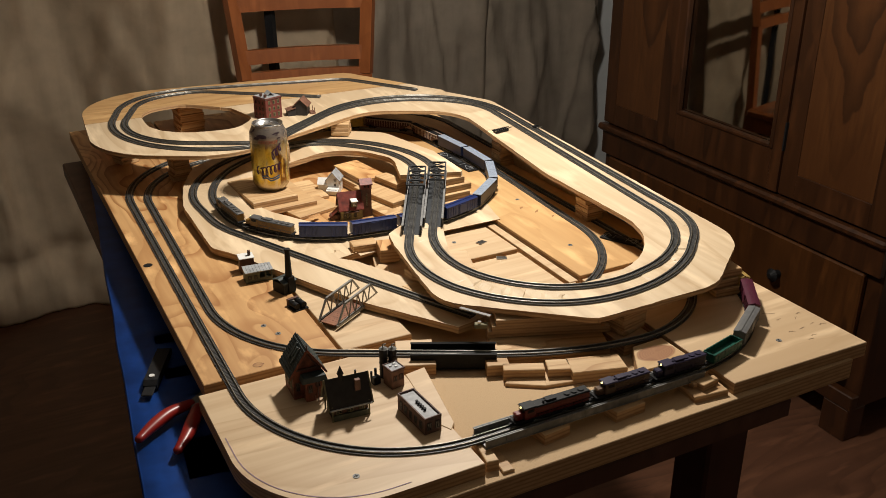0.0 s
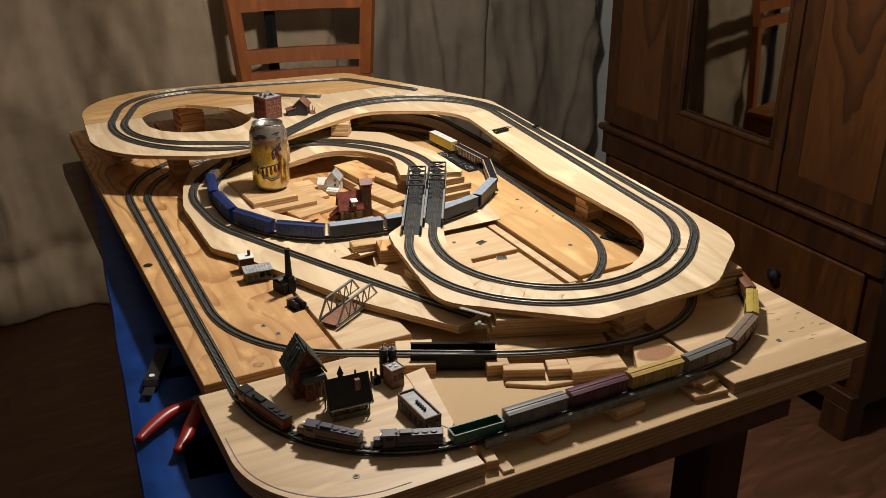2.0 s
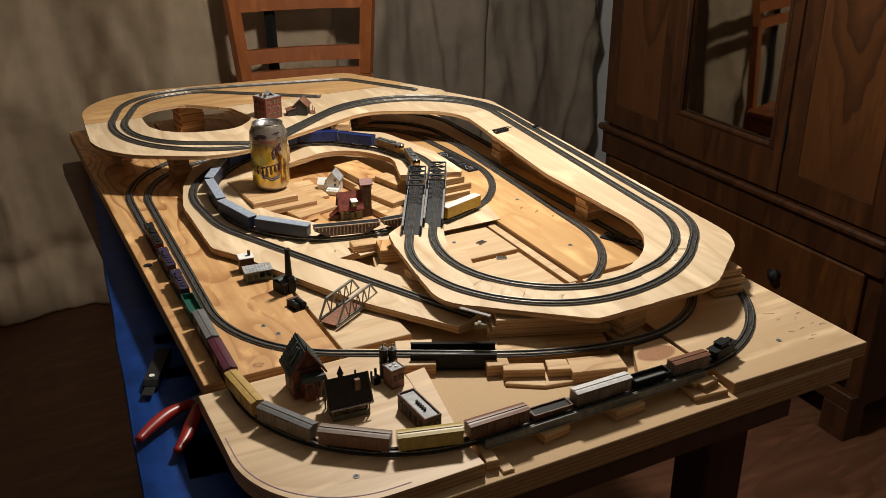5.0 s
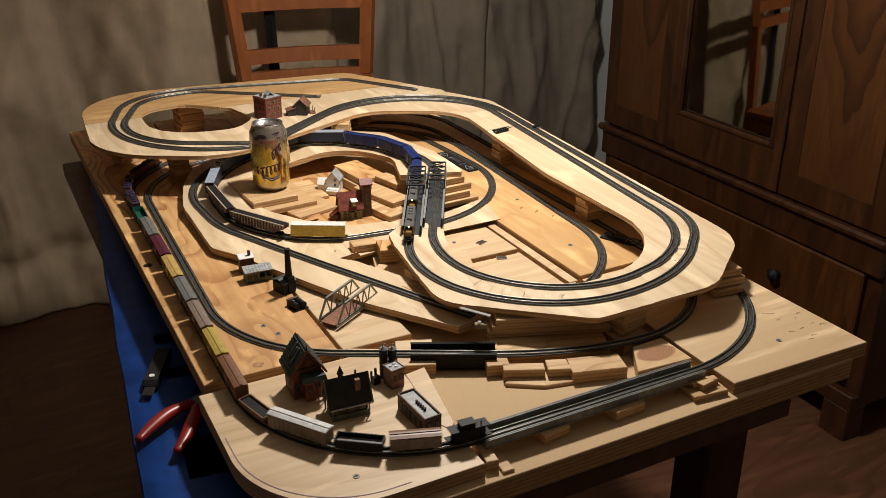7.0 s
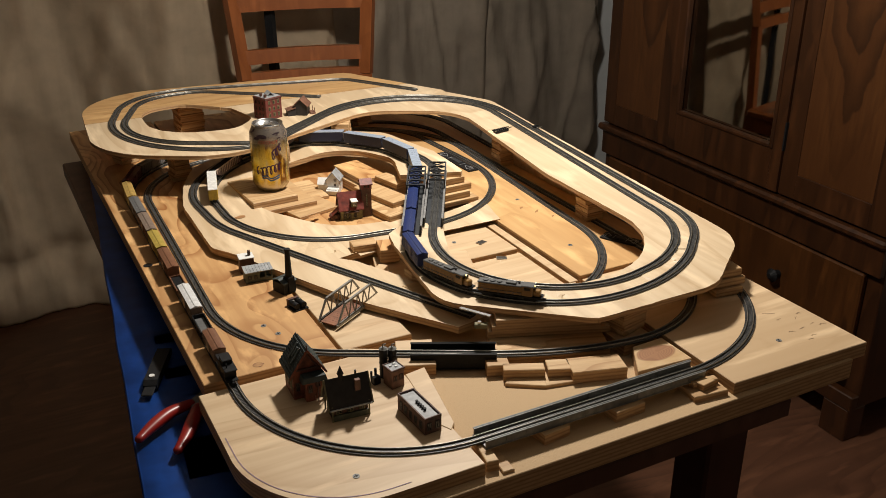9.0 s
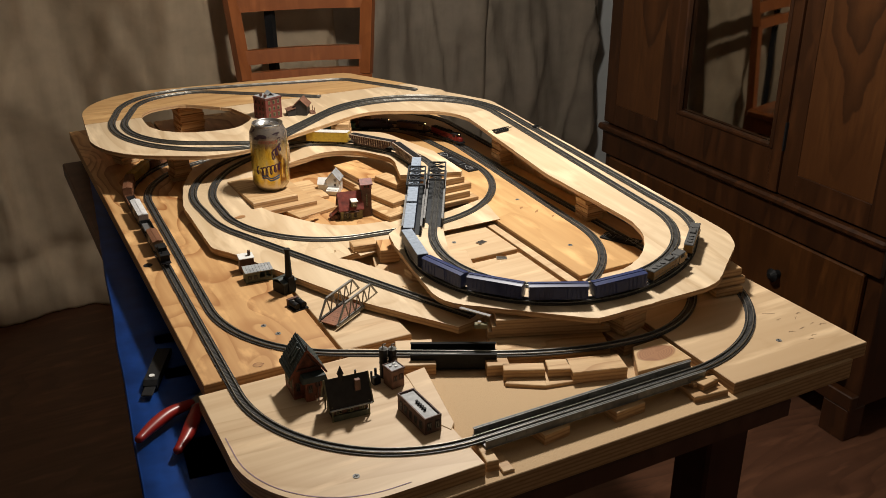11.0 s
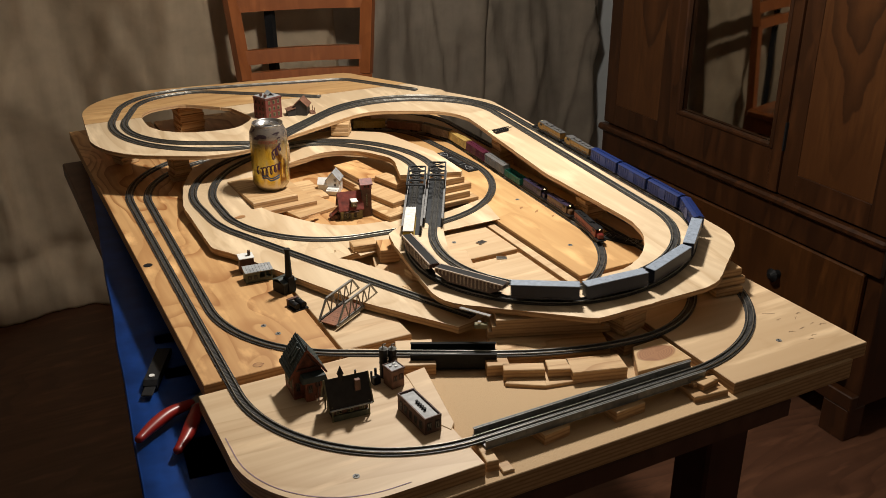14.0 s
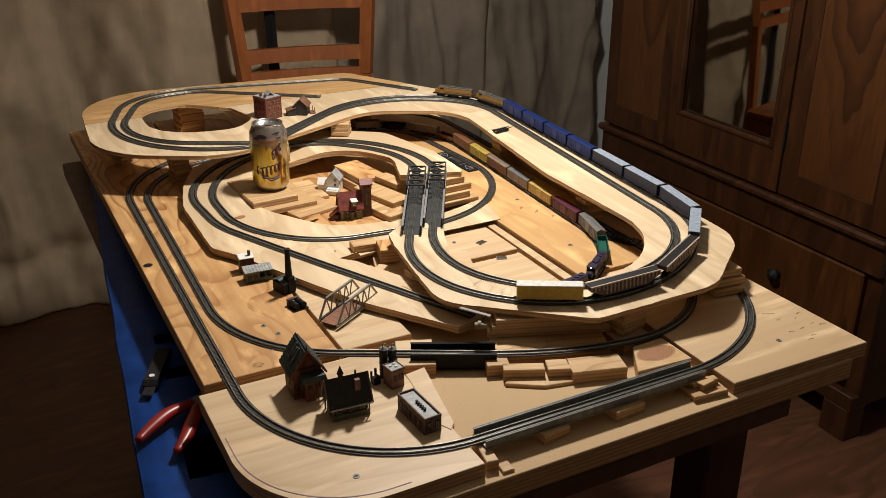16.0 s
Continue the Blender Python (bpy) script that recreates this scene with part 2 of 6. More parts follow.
class Line:
    """A track's centre line with its heights along the way."""

    def __init__(self, nodes, heights):
        pl = np.array([tuple(p) for p in rounded(nodes, step=0.003)])
        d = np.r_[0, np.cumsum(np.linalg.norm(np.diff(pl, axis=0), axis=1))]
        self.length = d[-1]
        self.s = np.arange(0, self.length, 0.003)
        x, y = np.interp(self.s, d, pl[:, 0]), np.interp(self.s, d, pl[:, 1])
        z = np.interp(self.s, [h[0] for h in heights], [h[1] for h in heights])
        k = np.ones(25) / 25
        zp = np.r_[np.full(12, z[0]), z, np.full(12, z[-1])]
        self.z = np.convolve(zp, k, "valid")
        self.x, self.y = x, y

    def at(self, s):
        return Vector((np.interp(s, self.s, self.x), np.interp(s, self.s, self.y), ZB + np.interp(s, self.s, self.z)))

    def nearest(self, x, y, lo, hi):
        m = (self.s >= lo) & (self.s <= hi)
        d = (self.x[m] - x) ** 2 + (self.y[m] - y) ** 2
        i = int(np.argmin(d))
        return d[i], self.z[m][i]


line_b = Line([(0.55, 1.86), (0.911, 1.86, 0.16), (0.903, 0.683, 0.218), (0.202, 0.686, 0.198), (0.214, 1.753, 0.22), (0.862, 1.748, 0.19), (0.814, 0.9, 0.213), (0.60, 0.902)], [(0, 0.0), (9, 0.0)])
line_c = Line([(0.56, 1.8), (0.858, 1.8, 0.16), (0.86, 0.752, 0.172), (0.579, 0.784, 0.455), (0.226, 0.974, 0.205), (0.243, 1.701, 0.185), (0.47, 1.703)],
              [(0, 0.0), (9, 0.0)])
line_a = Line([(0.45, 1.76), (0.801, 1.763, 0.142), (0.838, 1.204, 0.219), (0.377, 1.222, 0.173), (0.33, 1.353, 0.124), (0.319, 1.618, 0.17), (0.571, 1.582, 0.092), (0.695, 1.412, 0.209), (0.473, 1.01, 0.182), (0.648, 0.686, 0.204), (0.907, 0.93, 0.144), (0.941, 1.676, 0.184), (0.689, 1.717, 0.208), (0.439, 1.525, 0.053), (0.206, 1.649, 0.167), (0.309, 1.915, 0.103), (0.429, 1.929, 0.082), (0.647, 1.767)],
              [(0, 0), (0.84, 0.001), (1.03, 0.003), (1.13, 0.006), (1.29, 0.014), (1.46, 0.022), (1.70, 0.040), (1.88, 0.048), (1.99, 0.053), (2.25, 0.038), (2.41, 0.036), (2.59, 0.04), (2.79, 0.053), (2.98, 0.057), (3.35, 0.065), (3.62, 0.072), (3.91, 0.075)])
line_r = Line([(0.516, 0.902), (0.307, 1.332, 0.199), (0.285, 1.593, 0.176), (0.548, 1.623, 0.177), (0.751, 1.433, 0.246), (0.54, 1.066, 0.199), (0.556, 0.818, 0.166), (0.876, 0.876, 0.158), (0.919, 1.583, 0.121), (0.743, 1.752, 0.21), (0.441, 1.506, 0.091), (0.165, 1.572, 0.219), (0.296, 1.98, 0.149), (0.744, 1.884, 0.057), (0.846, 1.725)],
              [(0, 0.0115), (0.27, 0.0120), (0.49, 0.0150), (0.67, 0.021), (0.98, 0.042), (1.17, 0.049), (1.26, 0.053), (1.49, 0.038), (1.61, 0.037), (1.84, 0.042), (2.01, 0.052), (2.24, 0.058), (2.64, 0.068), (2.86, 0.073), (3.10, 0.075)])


def upper(x, y):
    return min(line_a.nearest(x, y, 2.21, 9), line_r.nearest(x, y, 1.46, 9))[1]


def lower(x, y):
    return min(line_a.nearest(x, y, 0.84, 2.0), line_r.nearest(x, y, 0, 1.28))[1]


def ragged(loop, step=0.005):
    """The outline of a rough jigsaw cut: small waves and chips along the edge."""
    out = []
    for i, p in enumerate(loop):
        q = loop[(i + 1) % len(loop)]
        dx, dy = q[0] - p[0], q[1] - p[1]
        n = max(1, int(math.hypot(dx, dy) / step))
        for k in range(n):
            x, y = p[0] + dx * k / n, p[1] + dy * k / n
            a, b = noise.noise((x * 70, y * 70, 1)), noise.noise((x * 70, y * 70, 7))
            c = max(0.0, noise.noise((x * 210, y * 210, 4)) - 0.25) * 0.0035
            out.append(Vector((x + 0.0009 * a + c * b, y + 0.0009 * b - c * a)))
    return out


def sheet(outline, holes, top, thick, cell=0.02, floor=-1.0, cuts=()):
    """A sawn board: the outline filled, cut into cells so that it can follow a rising way, top at top(x, y)."""
    bm = bmesh.new()
    edges = []
    for loop in (ragged(outline), *[ragged(h) for h in holes]):
        vs = [bm.verts.new((p[0], p[1], 0)) for p in loop]
        edges += [bm.edges.new((vs[i], vs[(i + 1) % len(vs)])) for i in range(len(vs))]
    bmesh.ops.triangle_fill(bm, use_beauty=True, use_dissolve=False, edges=edges)
    xs, ys = [p[0] for p in outline], [p[1] for p in outline]
    for axis, lo, hi in ((0, min(xs), max(xs)), (1, min(ys), max(ys))):
        c = lo + cell
        while c < hi:
            co, no = [0, 0, 0], [0, 0, 0]
            co[axis], no[axis] = c, 1
            bmesh.ops.bisect_plane(bm, geom=bm.verts[:] + bm.edges[:] + bm.faces[:], plane_co=co, plane_no=no, dist=1e-6)
            c += cell
    for co, no in cuts:
        bmesh.ops.bisect_plane(bm, geom=bm.verts[:] + bm.edges[:] + bm.faces[:], plane_co=(*co, 0), plane_no=(*no, 0), dist=1e-6, clear_outer=True)
    bmesh.ops.triangulate(bm, faces=bm.faces[:])
    for f in bm.faces:
        if f.normal.z < 0:
            f.normal_flip()
    tops = {v: top(v.co.x, v.co.y) for v in bm.verts}
    faces = bm.faces[:]
    rim = [e for e in bm.edges if len(e.link_faces) == 1]
    low = {v: bm.verts.new((v.co.x, v.co.y, ZB + max(floor, tops[v] - thick))) for v in bm.verts[:]}
    for v, z in tops.items():
        v.co.z = ZB + z
    for f in faces:
        bm.faces.new([low[v] for v in reversed(f.verts[:])])
    for e in rim:
        a, b = e.verts
        f = bm.faces.new((a, b, low[b], low[a]))
        f.material_index = 1
    return bm


# ---------------------------------------------------------------- room
def room():
    bm = bmesh.new()
    box(bm, -2.6, 2.5, -1.6, 3.0, -0.10, 0.0)
    solid("floor", bm, M["floor"], "dark brown wooden floor in deep shade", "floor", kind="structure")
    for nm, b in (("wall_north", (-2.6, 2.5, 3.0, 3.1, 0, 2.6)), ("wall_south", (-2.6, 2.5, -1.7, -1.6, 0, 2.6)), ("wall_west", (-2.7, -2.6, -1.7, 3.1, 0, 2.6)), ("wall_east", (2.5, 2.6, -1.7, 3.1, 0, 2.6))):
        bm = bmesh.new()
        box(bm, *b)
        solid(nm, bm, M["wall"], "plain painted room wall", "wall", kind="structure")
    bm = bmesh.new()
    box(bm, -2.6, 2.5, -1.6, 3.0, 2.6, 2.7)
    solid("ceiling", bm, M["ceiling"], "plain painted ceiling", "ceiling", kind="structure")


def curtain(x0, x1, y, z0, z1, seed, label, tilt=0.0, deep=1.0, cloth="fabric", near=0.0):
    bm = bmesh.new()
    nx, nz = int((x1 - x0) / 0.012), 72
    grid = []
    for i in range(nx + 1):
        x = x0 + (x1 - x0) * i / nx
        u = min(1.0, max(0.0, (x - 0.20) / 0.36))
        fore = near * u * u * (3 - 2 * u)
        col = []
        for j in range(nz + 1):
            z = z0 + (z1 - z0) * (j / nz) ** 1.35
            k = 0.55 + 0.45 * (j / nz)
            f = 0.050 * noise.noise((x * 4.6 + seed + z * 0.6, z * 0.35, 0)) + 0.026 * noise.noise((x * 13 + z * 2.2, z * 0.7 + seed, 3)) + 0.008 * noise.noise((x * 34 + z * 5, z * 3, seed))
            f += 0.012 * noise.noise((x * 3 + z * 3, z * 4 - x * 2, seed + 5))
            f -= 0.030 * max(0.0, 1 - 5.0 * abs(noise.noise((x * 3.4 + z * 1.3, z * 0.9 - x * 0.5, seed + 2))))
            f -= 0.016 * max(0.0, 1 - 6.0 * abs(noise.noise((x * 5.2 - z * 1.1, z * 1.4, seed + 8))))
            f -= 0.045 * max(0.0, 1 - z / 0.16) * (0.6 + noise.noise((x * 2.1, 0.3, seed)))
            f += 0.030 * max(0.0, 1 - abs(z - 0.19 - 0.05 * noise.noise((x * 3.2, 1.7, seed))) / 0.05)
            col.append(bm.verts.new((x + 0.02 * noise.noise((x * 3, z, 9)), y + f * k * 1.6 * deep + tilt * (x - x0) - fore, z)))
        grid.append(col)
    for i in range(nx):
        for j in range(nz):
            bm.faces.new((grid[i][j], grid[i + 1][j], grid[i + 1][j + 1], grid[i][j + 1]))
    bmesh.ops.solidify(bm, geom=bm.faces[:], thickness=0.002)
    solid("curtain", bm, M[cloth], label, "curtain", "canvas curtains", smooth=True)


room()
curtain(-2.2, 1.02, 2.815, 0.006, 2.45, 1.3, "beige canvas drop cloth hung as a creased curtain, reaching the floor", 0.018, 0.9, near=0.235)
curtain(0.96, 1.62, 2.66, 0.02, 2.45, 7.7, "creased grey-beige canvas curtain behind the chair", 0.22, 0.95, "fabric_grey")
curtain(1.52, 2.135, 2.83, 0.02, 2.45, 12.1, "grey-beige canvas curtain next to the wardrobe", 0.0, 1.0, "fabric_grey")


def door_trim():
    bm = bmesh.new()
    box(bm, 2.14, 2.46, 2.972, 3.0, 0.0, 2.2, 0.004)
    box(bm, 2.17, 2.20, 2.966, 2.972, 0.0, 2.17, 0.002)
    solid("door_trim", bm, M["trim_white"], "pale painted wooden trim beside the wardrobe", "trim", kind="structure")


door_trim()


# ---------------------------------------------------------------- table and boards
def table():
    t = thing("table", pose(0, 0, 0), "dark wooden table under the layout, covered with blue sheet", "table")
    bm = bmesh.new()
    box(bm, 0.150, 0.828, 0.652, 2.00, 0.712, 0.7405, 0.003)
    part("tabletop", bm, M["tabletop"], t)
    bm = bmesh.new()
    box(bm, 0.20, 0.78, 1.92, 1.94, 0.65, 0.712, 0.002)
    box(bm, 0.18, 0.20, 0.75, 1.94, 0.65, 0.712, 0.002)
    box(bm, 0.78, 0.80, 0.80, 1.94, 0.65, 0.712, 0.002)
    part("apron", bm, M["tabletop"], t)
    for x, y in ((0.19, 0.74), (0.750, 0.700), (0.19, 1.85), (0.745, 1.85)):
        bm = bmesh.new()
        box(bm, x, x + 0.068, y, y + 0.062, 0.0, 0.712, 0.004)
        part("leg", bm, M["leg"], t)


def blue_sheet():
    bm = bmesh.new()
    n = 60
    rows = []
    for i in range(n + 1):
        y = 0.60 + 1.42 * i / n
        e = 0.083 + 0.098 * (y - 0.837) + 0.002 * noise.noise((0, y * 9, 2))
        w = 0.0012 * noise.noise((3, y * 22, 2))
        top = 0.742
        a = bm.verts.new((0.30, y, top))
        f = bm.verts.new((e + 0.05, y, top + max(0.0, w)))
        b = bm.verts.new((e + 0.003, y, top + 0.001 + w))
        c = bm.verts.new((e, y, top - 0.004))
        d = bm.verts.new((e + 0.002 + 0.004 * noise.noise((5, y * 14, 1)), y, 0.712))
        rows.append((a, f, b, c, d))
    for r, q in zip(rows, rows[1:]):
        for k in range(4):
            bm.faces.new((r[k], r[k + 1], q[k + 1], q[k]))
    bmesh.ops.solidify(bm, geom=bm.faces[:], thickness=0.001)
    solid("plastic_sheet", bm, M["blue"], "blue plastic sheet covering the table's edge", "sheet", smooth=True)


def board(name, x0, x1, y0, y1, top, thick, mat, label, rot=0.0, at=None, group="", corner=None, category="board"):
    """One sawn plank or panel; its top is at ZB + top."""
    bm = bmesh.new()
    cx, cy = (x0 + x1) / 2, (y0 + y1) / 2
    a, b = (x1 - x0) / 2, (y1 - y0) / 2
    if corner:
        pts = rounded([(-a, -b, corner), (a, -b, 0.0), (a, b, 0.0), (-a, b, 0.0)], True)
    else:
        j = random.uniform
        c = min(a, b) * 0.06
        pts = [(-a + j(0, c), -b + j(0, c)), (a - j(0, c), -b + j(0, c)), (a - j(0, c), b - j(0, c)), (-a + j(0, c), b - j(0, c))]
    up = [bm.verts.new((p[0], p[1], 0)) for p in pts]
    dn = [bm.verts.new((p[0], p[1], -thick)) for p in pts]
    f = bm.faces.new(up)
    bm.faces.new(dn[::-1])
    n = len(pts)
    for i in range(n):
        q = bm.faces.new((up[i], dn[i], dn[(i + 1) % n], up[(i + 1) % n]))
        q.material_index = 1
    bmesh.ops.bevel(bm, geom=list(f.edges), offset=0.0008, segments=1, affect="EDGES")
    return solid(name, bm, [M[mat], M["edge"]], label, category, group, m=pose(cx, cy, ZB + top, 0, 0, rot))


table()
blue_sheet()
board("spacer_panel", 0.205, 0.815, 0.700, 1.98, -0.0425, 0.0150, "tabletop", "dark spacer panel between the table and the layout")
board("base_panel", 0.173, 0.921, 0.6225, 2.02, -0.0155, 0.0265, "particle", "particle board base panel under the layout")
board("base_panel", 0.171, 0.345, 0.915, 2.022, 0.0, 0.0195, "ply_orange", "orange plywood base panel with a drilled hole")
board("base_panel", 0.719, 0.922, 0.955, 2.020, 0.0, 0.0195, "ply_plain", "orange plywood base panel under the raised deck")
board("base_panel", 0.165, 0.388, 0.648, 0.9020, 0.0, 0.0195, "ply_pale", "pale plywood base panel with a rounded corner", corner=0.125)
board("base_panel", 0.712, 0.9295, 0.6375, 0.950, 0.0, 0.0195, "ply_pale", "pale plywood base panel with screws and scribbles")


def decks():
    outer = rounded([(0.556, 1.168, 0), (0.507, 1.136, 0), (0.4985, 1.100, 0), (0.4840, 0.985, 0.04), (0.477, 0.915, 0.06), (0.622, 0.782, 0.02), (0.80, 0.772, 0.07), (0.922, 0.862, 0.09), (0.952, 1.60, 0.05), (0.77, 1.945, 0.03), (0.20, 2.005, 0.15), (0.172, 1.60, 0.16), (0.37, 1.485, 0.12), (0.69, 1.635, 0.09), (0.858, 1.56, 0.08), (0.822, 1.20, 0.3), (0.832, 0.868, 0.13), (0.545, 0.868, 0.10), (0.556, 1.04, 0.05), (0.60, 1.15, 0)], True, 0.012)
    hole = rounded([(0.285, 1.66, 0.10), (0.43, 1.635, 0.05), (0.478, 1.69, 0.04), (0.46, 1.775, 0.03), (0.38, 1.85, 0.05), (0.29, 1.84, 0.06)], True, 0.012)
    deck = thing("raised_deck", pose(0, 0, 0), "pale plywood deck sawn to the track's curves", "deck")
    for k, cuts in enumerate((((((0.0, 1.792)), (0.0, -1.0)),), ((((0.0, 1.7905)), (0.0, 1.0)), (((0.0, 1.437)), (0.0, -1.0))), ((((0.0, 1.4355)), (0.0, 1.0)),))):
        lift = (0.0012, 0.0, 0.0)[k]
        bm = sheet(outer, [hole], lambda x, y: upper(x, y) - 0.0005 + lift * 0.4, 0.0068, cuts=cuts)
        part("deck_panel", bm, [M[("ply_rear", "ply_deck", "ply_deck")[k]], M["edge"]], deck)
    outer = rounded([(0.297, 1.52, 0.03), (0.278, 1.44, 0.03), (0.278, 1.262, 0.02), (0.304, 1.222, 0.0), (0.407, 1.006, 0.0), (0.488, 0.888, 0.0), (0.585, 0.905, 0.0), (0.503, 0.998, 0.0), (0.486, 1.054, 0.0), (0.470, 1.087, 0.0), (0.450, 1.126, 0.0), (0.432, 1.146, 0.0), (0.50, 1.160, 0.0), (0.560, 1.183, 0.0), (0.728, 1.187, 0.0), (0.748, 1.28, 0.0), (0.66, 1.252, 0.05), (0.475, 1.27, 0.12), (0.365, 1.40, 0.08), (0.45, 1.515, 0.05), (0.60, 1.53, 0.08), (0.645, 1.42, 0.06), (0.615, 1.325, 0.0), (0.718, 1.293, 0.0), (0.726, 1.42, 0.03), (0.70, 1.58, 0.05), (0.60, 1.66, 0.1), (0.34, 1.62, 0.1)], True, 0.012)
    bm = sheet(outer, [], lambda x, y: max(lower(x, y) - 0.0005, 0.0015), 0.0095, floor=0.0003, cuts=(((0.46, 0.0), (-1.0, 0.0)),))
    ramp_deck = thing("ramp_deck", pose(0, 0, 0), "pale plywood ramp deck carrying the lower loop", "deck")
    part("deck_panel", bm, [M["ply_deck"], M["edge"]], ramp_deck)
    bm = sheet(outer, [], lambda x, y: max(lower(x, y) - 0.0005, 0.0015), 0.0095, floor=0.0003, cuts=(((0.46, 0.0), (1.0, 0.0)),))
    part("deck_panel", bm, [M["ply_deck"], M["edge"]], ramp_deck)


decks()


# ---------------------------------------------------------------- track
def track(line, label, lo=0.0, hi=99.0):
    hi = min(hi, line.length - 0.004)
    t = thing("railway_track", pose(0, 0, 0), label, "railway track", "model railway tracks")
    verts, faces = [], []
    s = lo
    while s < hi:
        c, d = line.at(s), (line.at(s + 0.004) - line.at(s - 0.004)).normalized()
        side = Vector((-d.y, d.x, 0)).normalized()
        k = len(verts)
        for dz in (0.0, 0.0019):
            for a, b in ((-1, -1), (1, -1), (1, 1), (-1, 1)):
                verts.append(c + d * (a * 0.0010) + side * (b * 0.0066) + Vector((0, 0, dz)))
        faces += [(k + 4, k + 5, k + 6, k + 7), (k, k + 1, k + 5, k + 4), (k + 1, k + 2, k + 6, k + 5), (k + 2, k + 3, k + 7, k + 6), (k + 3, k, k + 4, k + 7)]
        s += 0.0030
    me = bpy.data.meshes.new("sleeper")
    me.from_pydata(verts, [], faces)
    me.materials.append(M["tie"])
    ob = new("sleeper", me)
    ob.parent = t
    tagged(ob, "black plastic sleepers", kind="stuff")
    n = max(2, int((hi - lo) / 0.008))
    for nm, offs, w, z0, z1, mt in (("rail", 0.0036, 0.0007, 0.0015, 0.0040, "rail"), ("rail", -0.0036, 0.0007, 0.0015, 0.0040, "rail"), ("track_bed", 0.0, 0.0061, 0.0, 0.0014, "tie")):
        bm = bmesh.new()
        last = None
        for i in range(n + 1):
            s = lo + (hi - lo) * i / n
            c, d = line.at(s), (line.at(s + 0.004) - line.at(s - 0.004)).normalized()
            side = Vector((-d.y, d.x, 0)).normalized()
            prof = ((-1, z0), (1, z0), (1, z1)) + ((-1, z1),)
            if nm == "rail":
                zm = z1 - 0.0007
                prof = ((-1, z0), (1, z0), (1, zm), (0.80, zm + 0.0004), (0.35, z1), (-0.35, z1), (-0.80, zm + 0.0004), (-1, zm))
            ring = [bm.verts.new(c + side * (offs + a * w) + Vector((0, 0, z))) for a, z in prof]
            k = len(prof)
            if last:
                for q in range(k):
                    bm.faces.new((last[q], ring[q], ring[(q + 1) % k], last[(q + 1) % k]))
            else:
                bm.faces.new(ring)
            last = ring
        bm.faces.new(last)
        part(nm, bm, M[mt], t, smooth=nm == "rail")


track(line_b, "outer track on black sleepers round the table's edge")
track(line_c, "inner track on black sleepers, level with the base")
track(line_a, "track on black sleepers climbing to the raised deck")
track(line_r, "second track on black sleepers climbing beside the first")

def wood_knot(x, y, z, long, wide, rot):
    """A dark knot in the veneer, slightly proud of the board."""
    bm = bmesh.new()
    rim = []
    for q in range(22):
        a = 2 * math.pi * q / 22
        r = 1.0 + 0.35 * noise.noise((math.cos(a) * 1.7 + x * 50, math.sin(a) * 1.7, y * 40))
        rim.append(bm.verts.new((long * r * math.cos(a), wide * r * math.sin(a), 0)))
    bm.faces.new(rim)
    solid("wood_knot", bm, M["knot_stain"], "brown knot in the pale plywood", "wood knot", "wood knots", m=pose(x, y, ZB + z, 0, 0, rot))


M["knot_stain"] = wood("knot_stain", (0.46, 0.25, 0.10), (0.17, 0.065, 0.025), "x", 3.0, 0.6, 0.8, bands=20.0, sharp=0.4, wide=0.5)
for x, y, long, wide, rot in ((0.3491, 1.3576, 0.010, 0.005, 15), (0.4594, 1.3222, 0.012, 0.005, 25), (0.352, 1.128, 0.004, 0.002, 0)):
    wood_knot(x, y, max(lower(x, y) - 0.0005, 0.0015) + 0.0006, long, wide, rot)
for x, y, long, wide, rot in ((0.800, 1.190, 0.007, 0.002, 40), (0.812, 1.160, 0.004, 0.002, 30), (0.786, 1.215, 0.005, 0.0022, 35), (0.288, 1.290, 0.012, 0.004, 70), (0.274, 0.965, 0.008, 0.006, 0), (0.245, 0.935, 0.0065, 0.0055, 10)):
    wood_knot(x, y, 0.0004, long, wide, rot)


# ---------------------------------------------------------------- more boards, offcuts and supports
def plank(a, b, width, top, thick, mat="plank", label="pine offcut lying on the base", name="wood_offcut"):
    """An offcut whose near edge runs from a to b; it reaches width beyond."""
    a, b = Vector(a), Vector(b)
    d = b - a
    ang = math.degrees(math.atan2(d.y, d.x))
    n = Vector((-d.y, d.x)).normalized()
    c = (a + b) / 2 + n * (width / 2)
    x, y = d.length / 2, width / 2
    return board(name, c.x - x, c.x + x, c.y - y, c.y + y, top, thick, mat, label, ang, group="wood offcuts", category="offcut")


board("base_panel", 0.347, 0.598, 1.205, 2.020, -0.0005, 0.019, "ply_orange", "orange plywood base panel inside the lower loop")
board("base_panel", 0.346, 0.440, 0.918, 1.200, -0.001, 0.0185, "ply_pale", "pale plywood base panel beside the truss bridge")
board("base_panel", 0.575, 0.700, 1.084, 1.182, -0.0045, 0.0110, "ply_pale", "pale plywood panel with shallow cut-outs")
board("base_panel", 0.585, 0.700, 0.955, 1.080, -0.0085, 0.0070, "ply_pale", "pale plywood panel let in lower")
plank((0.442, 1.02), (0.585, 0.975), 0.15, -0.004, 0.0155, "ply_pale", "pale plywood piece under the ramp")
plank((0.376, 1.377), (0.456, 1.383), 0.125, 0.025, 0.0105, label="pine offcut on which the can stands")
plank((0.390, 1.362), (0.486, 1.370), 0.130, 0.0142, 0.0085, label="longer pine offcut under the can")
plank((0.437, 1.332), (0.516, 1.352), 0.060, 0.0060, 0.0060, label="low pine block in the pit")
plank((0.385, 1.40), (0.52, 1.405), 0.090, 0.0060, 0.0060, label="pine slat under the can's offcuts")
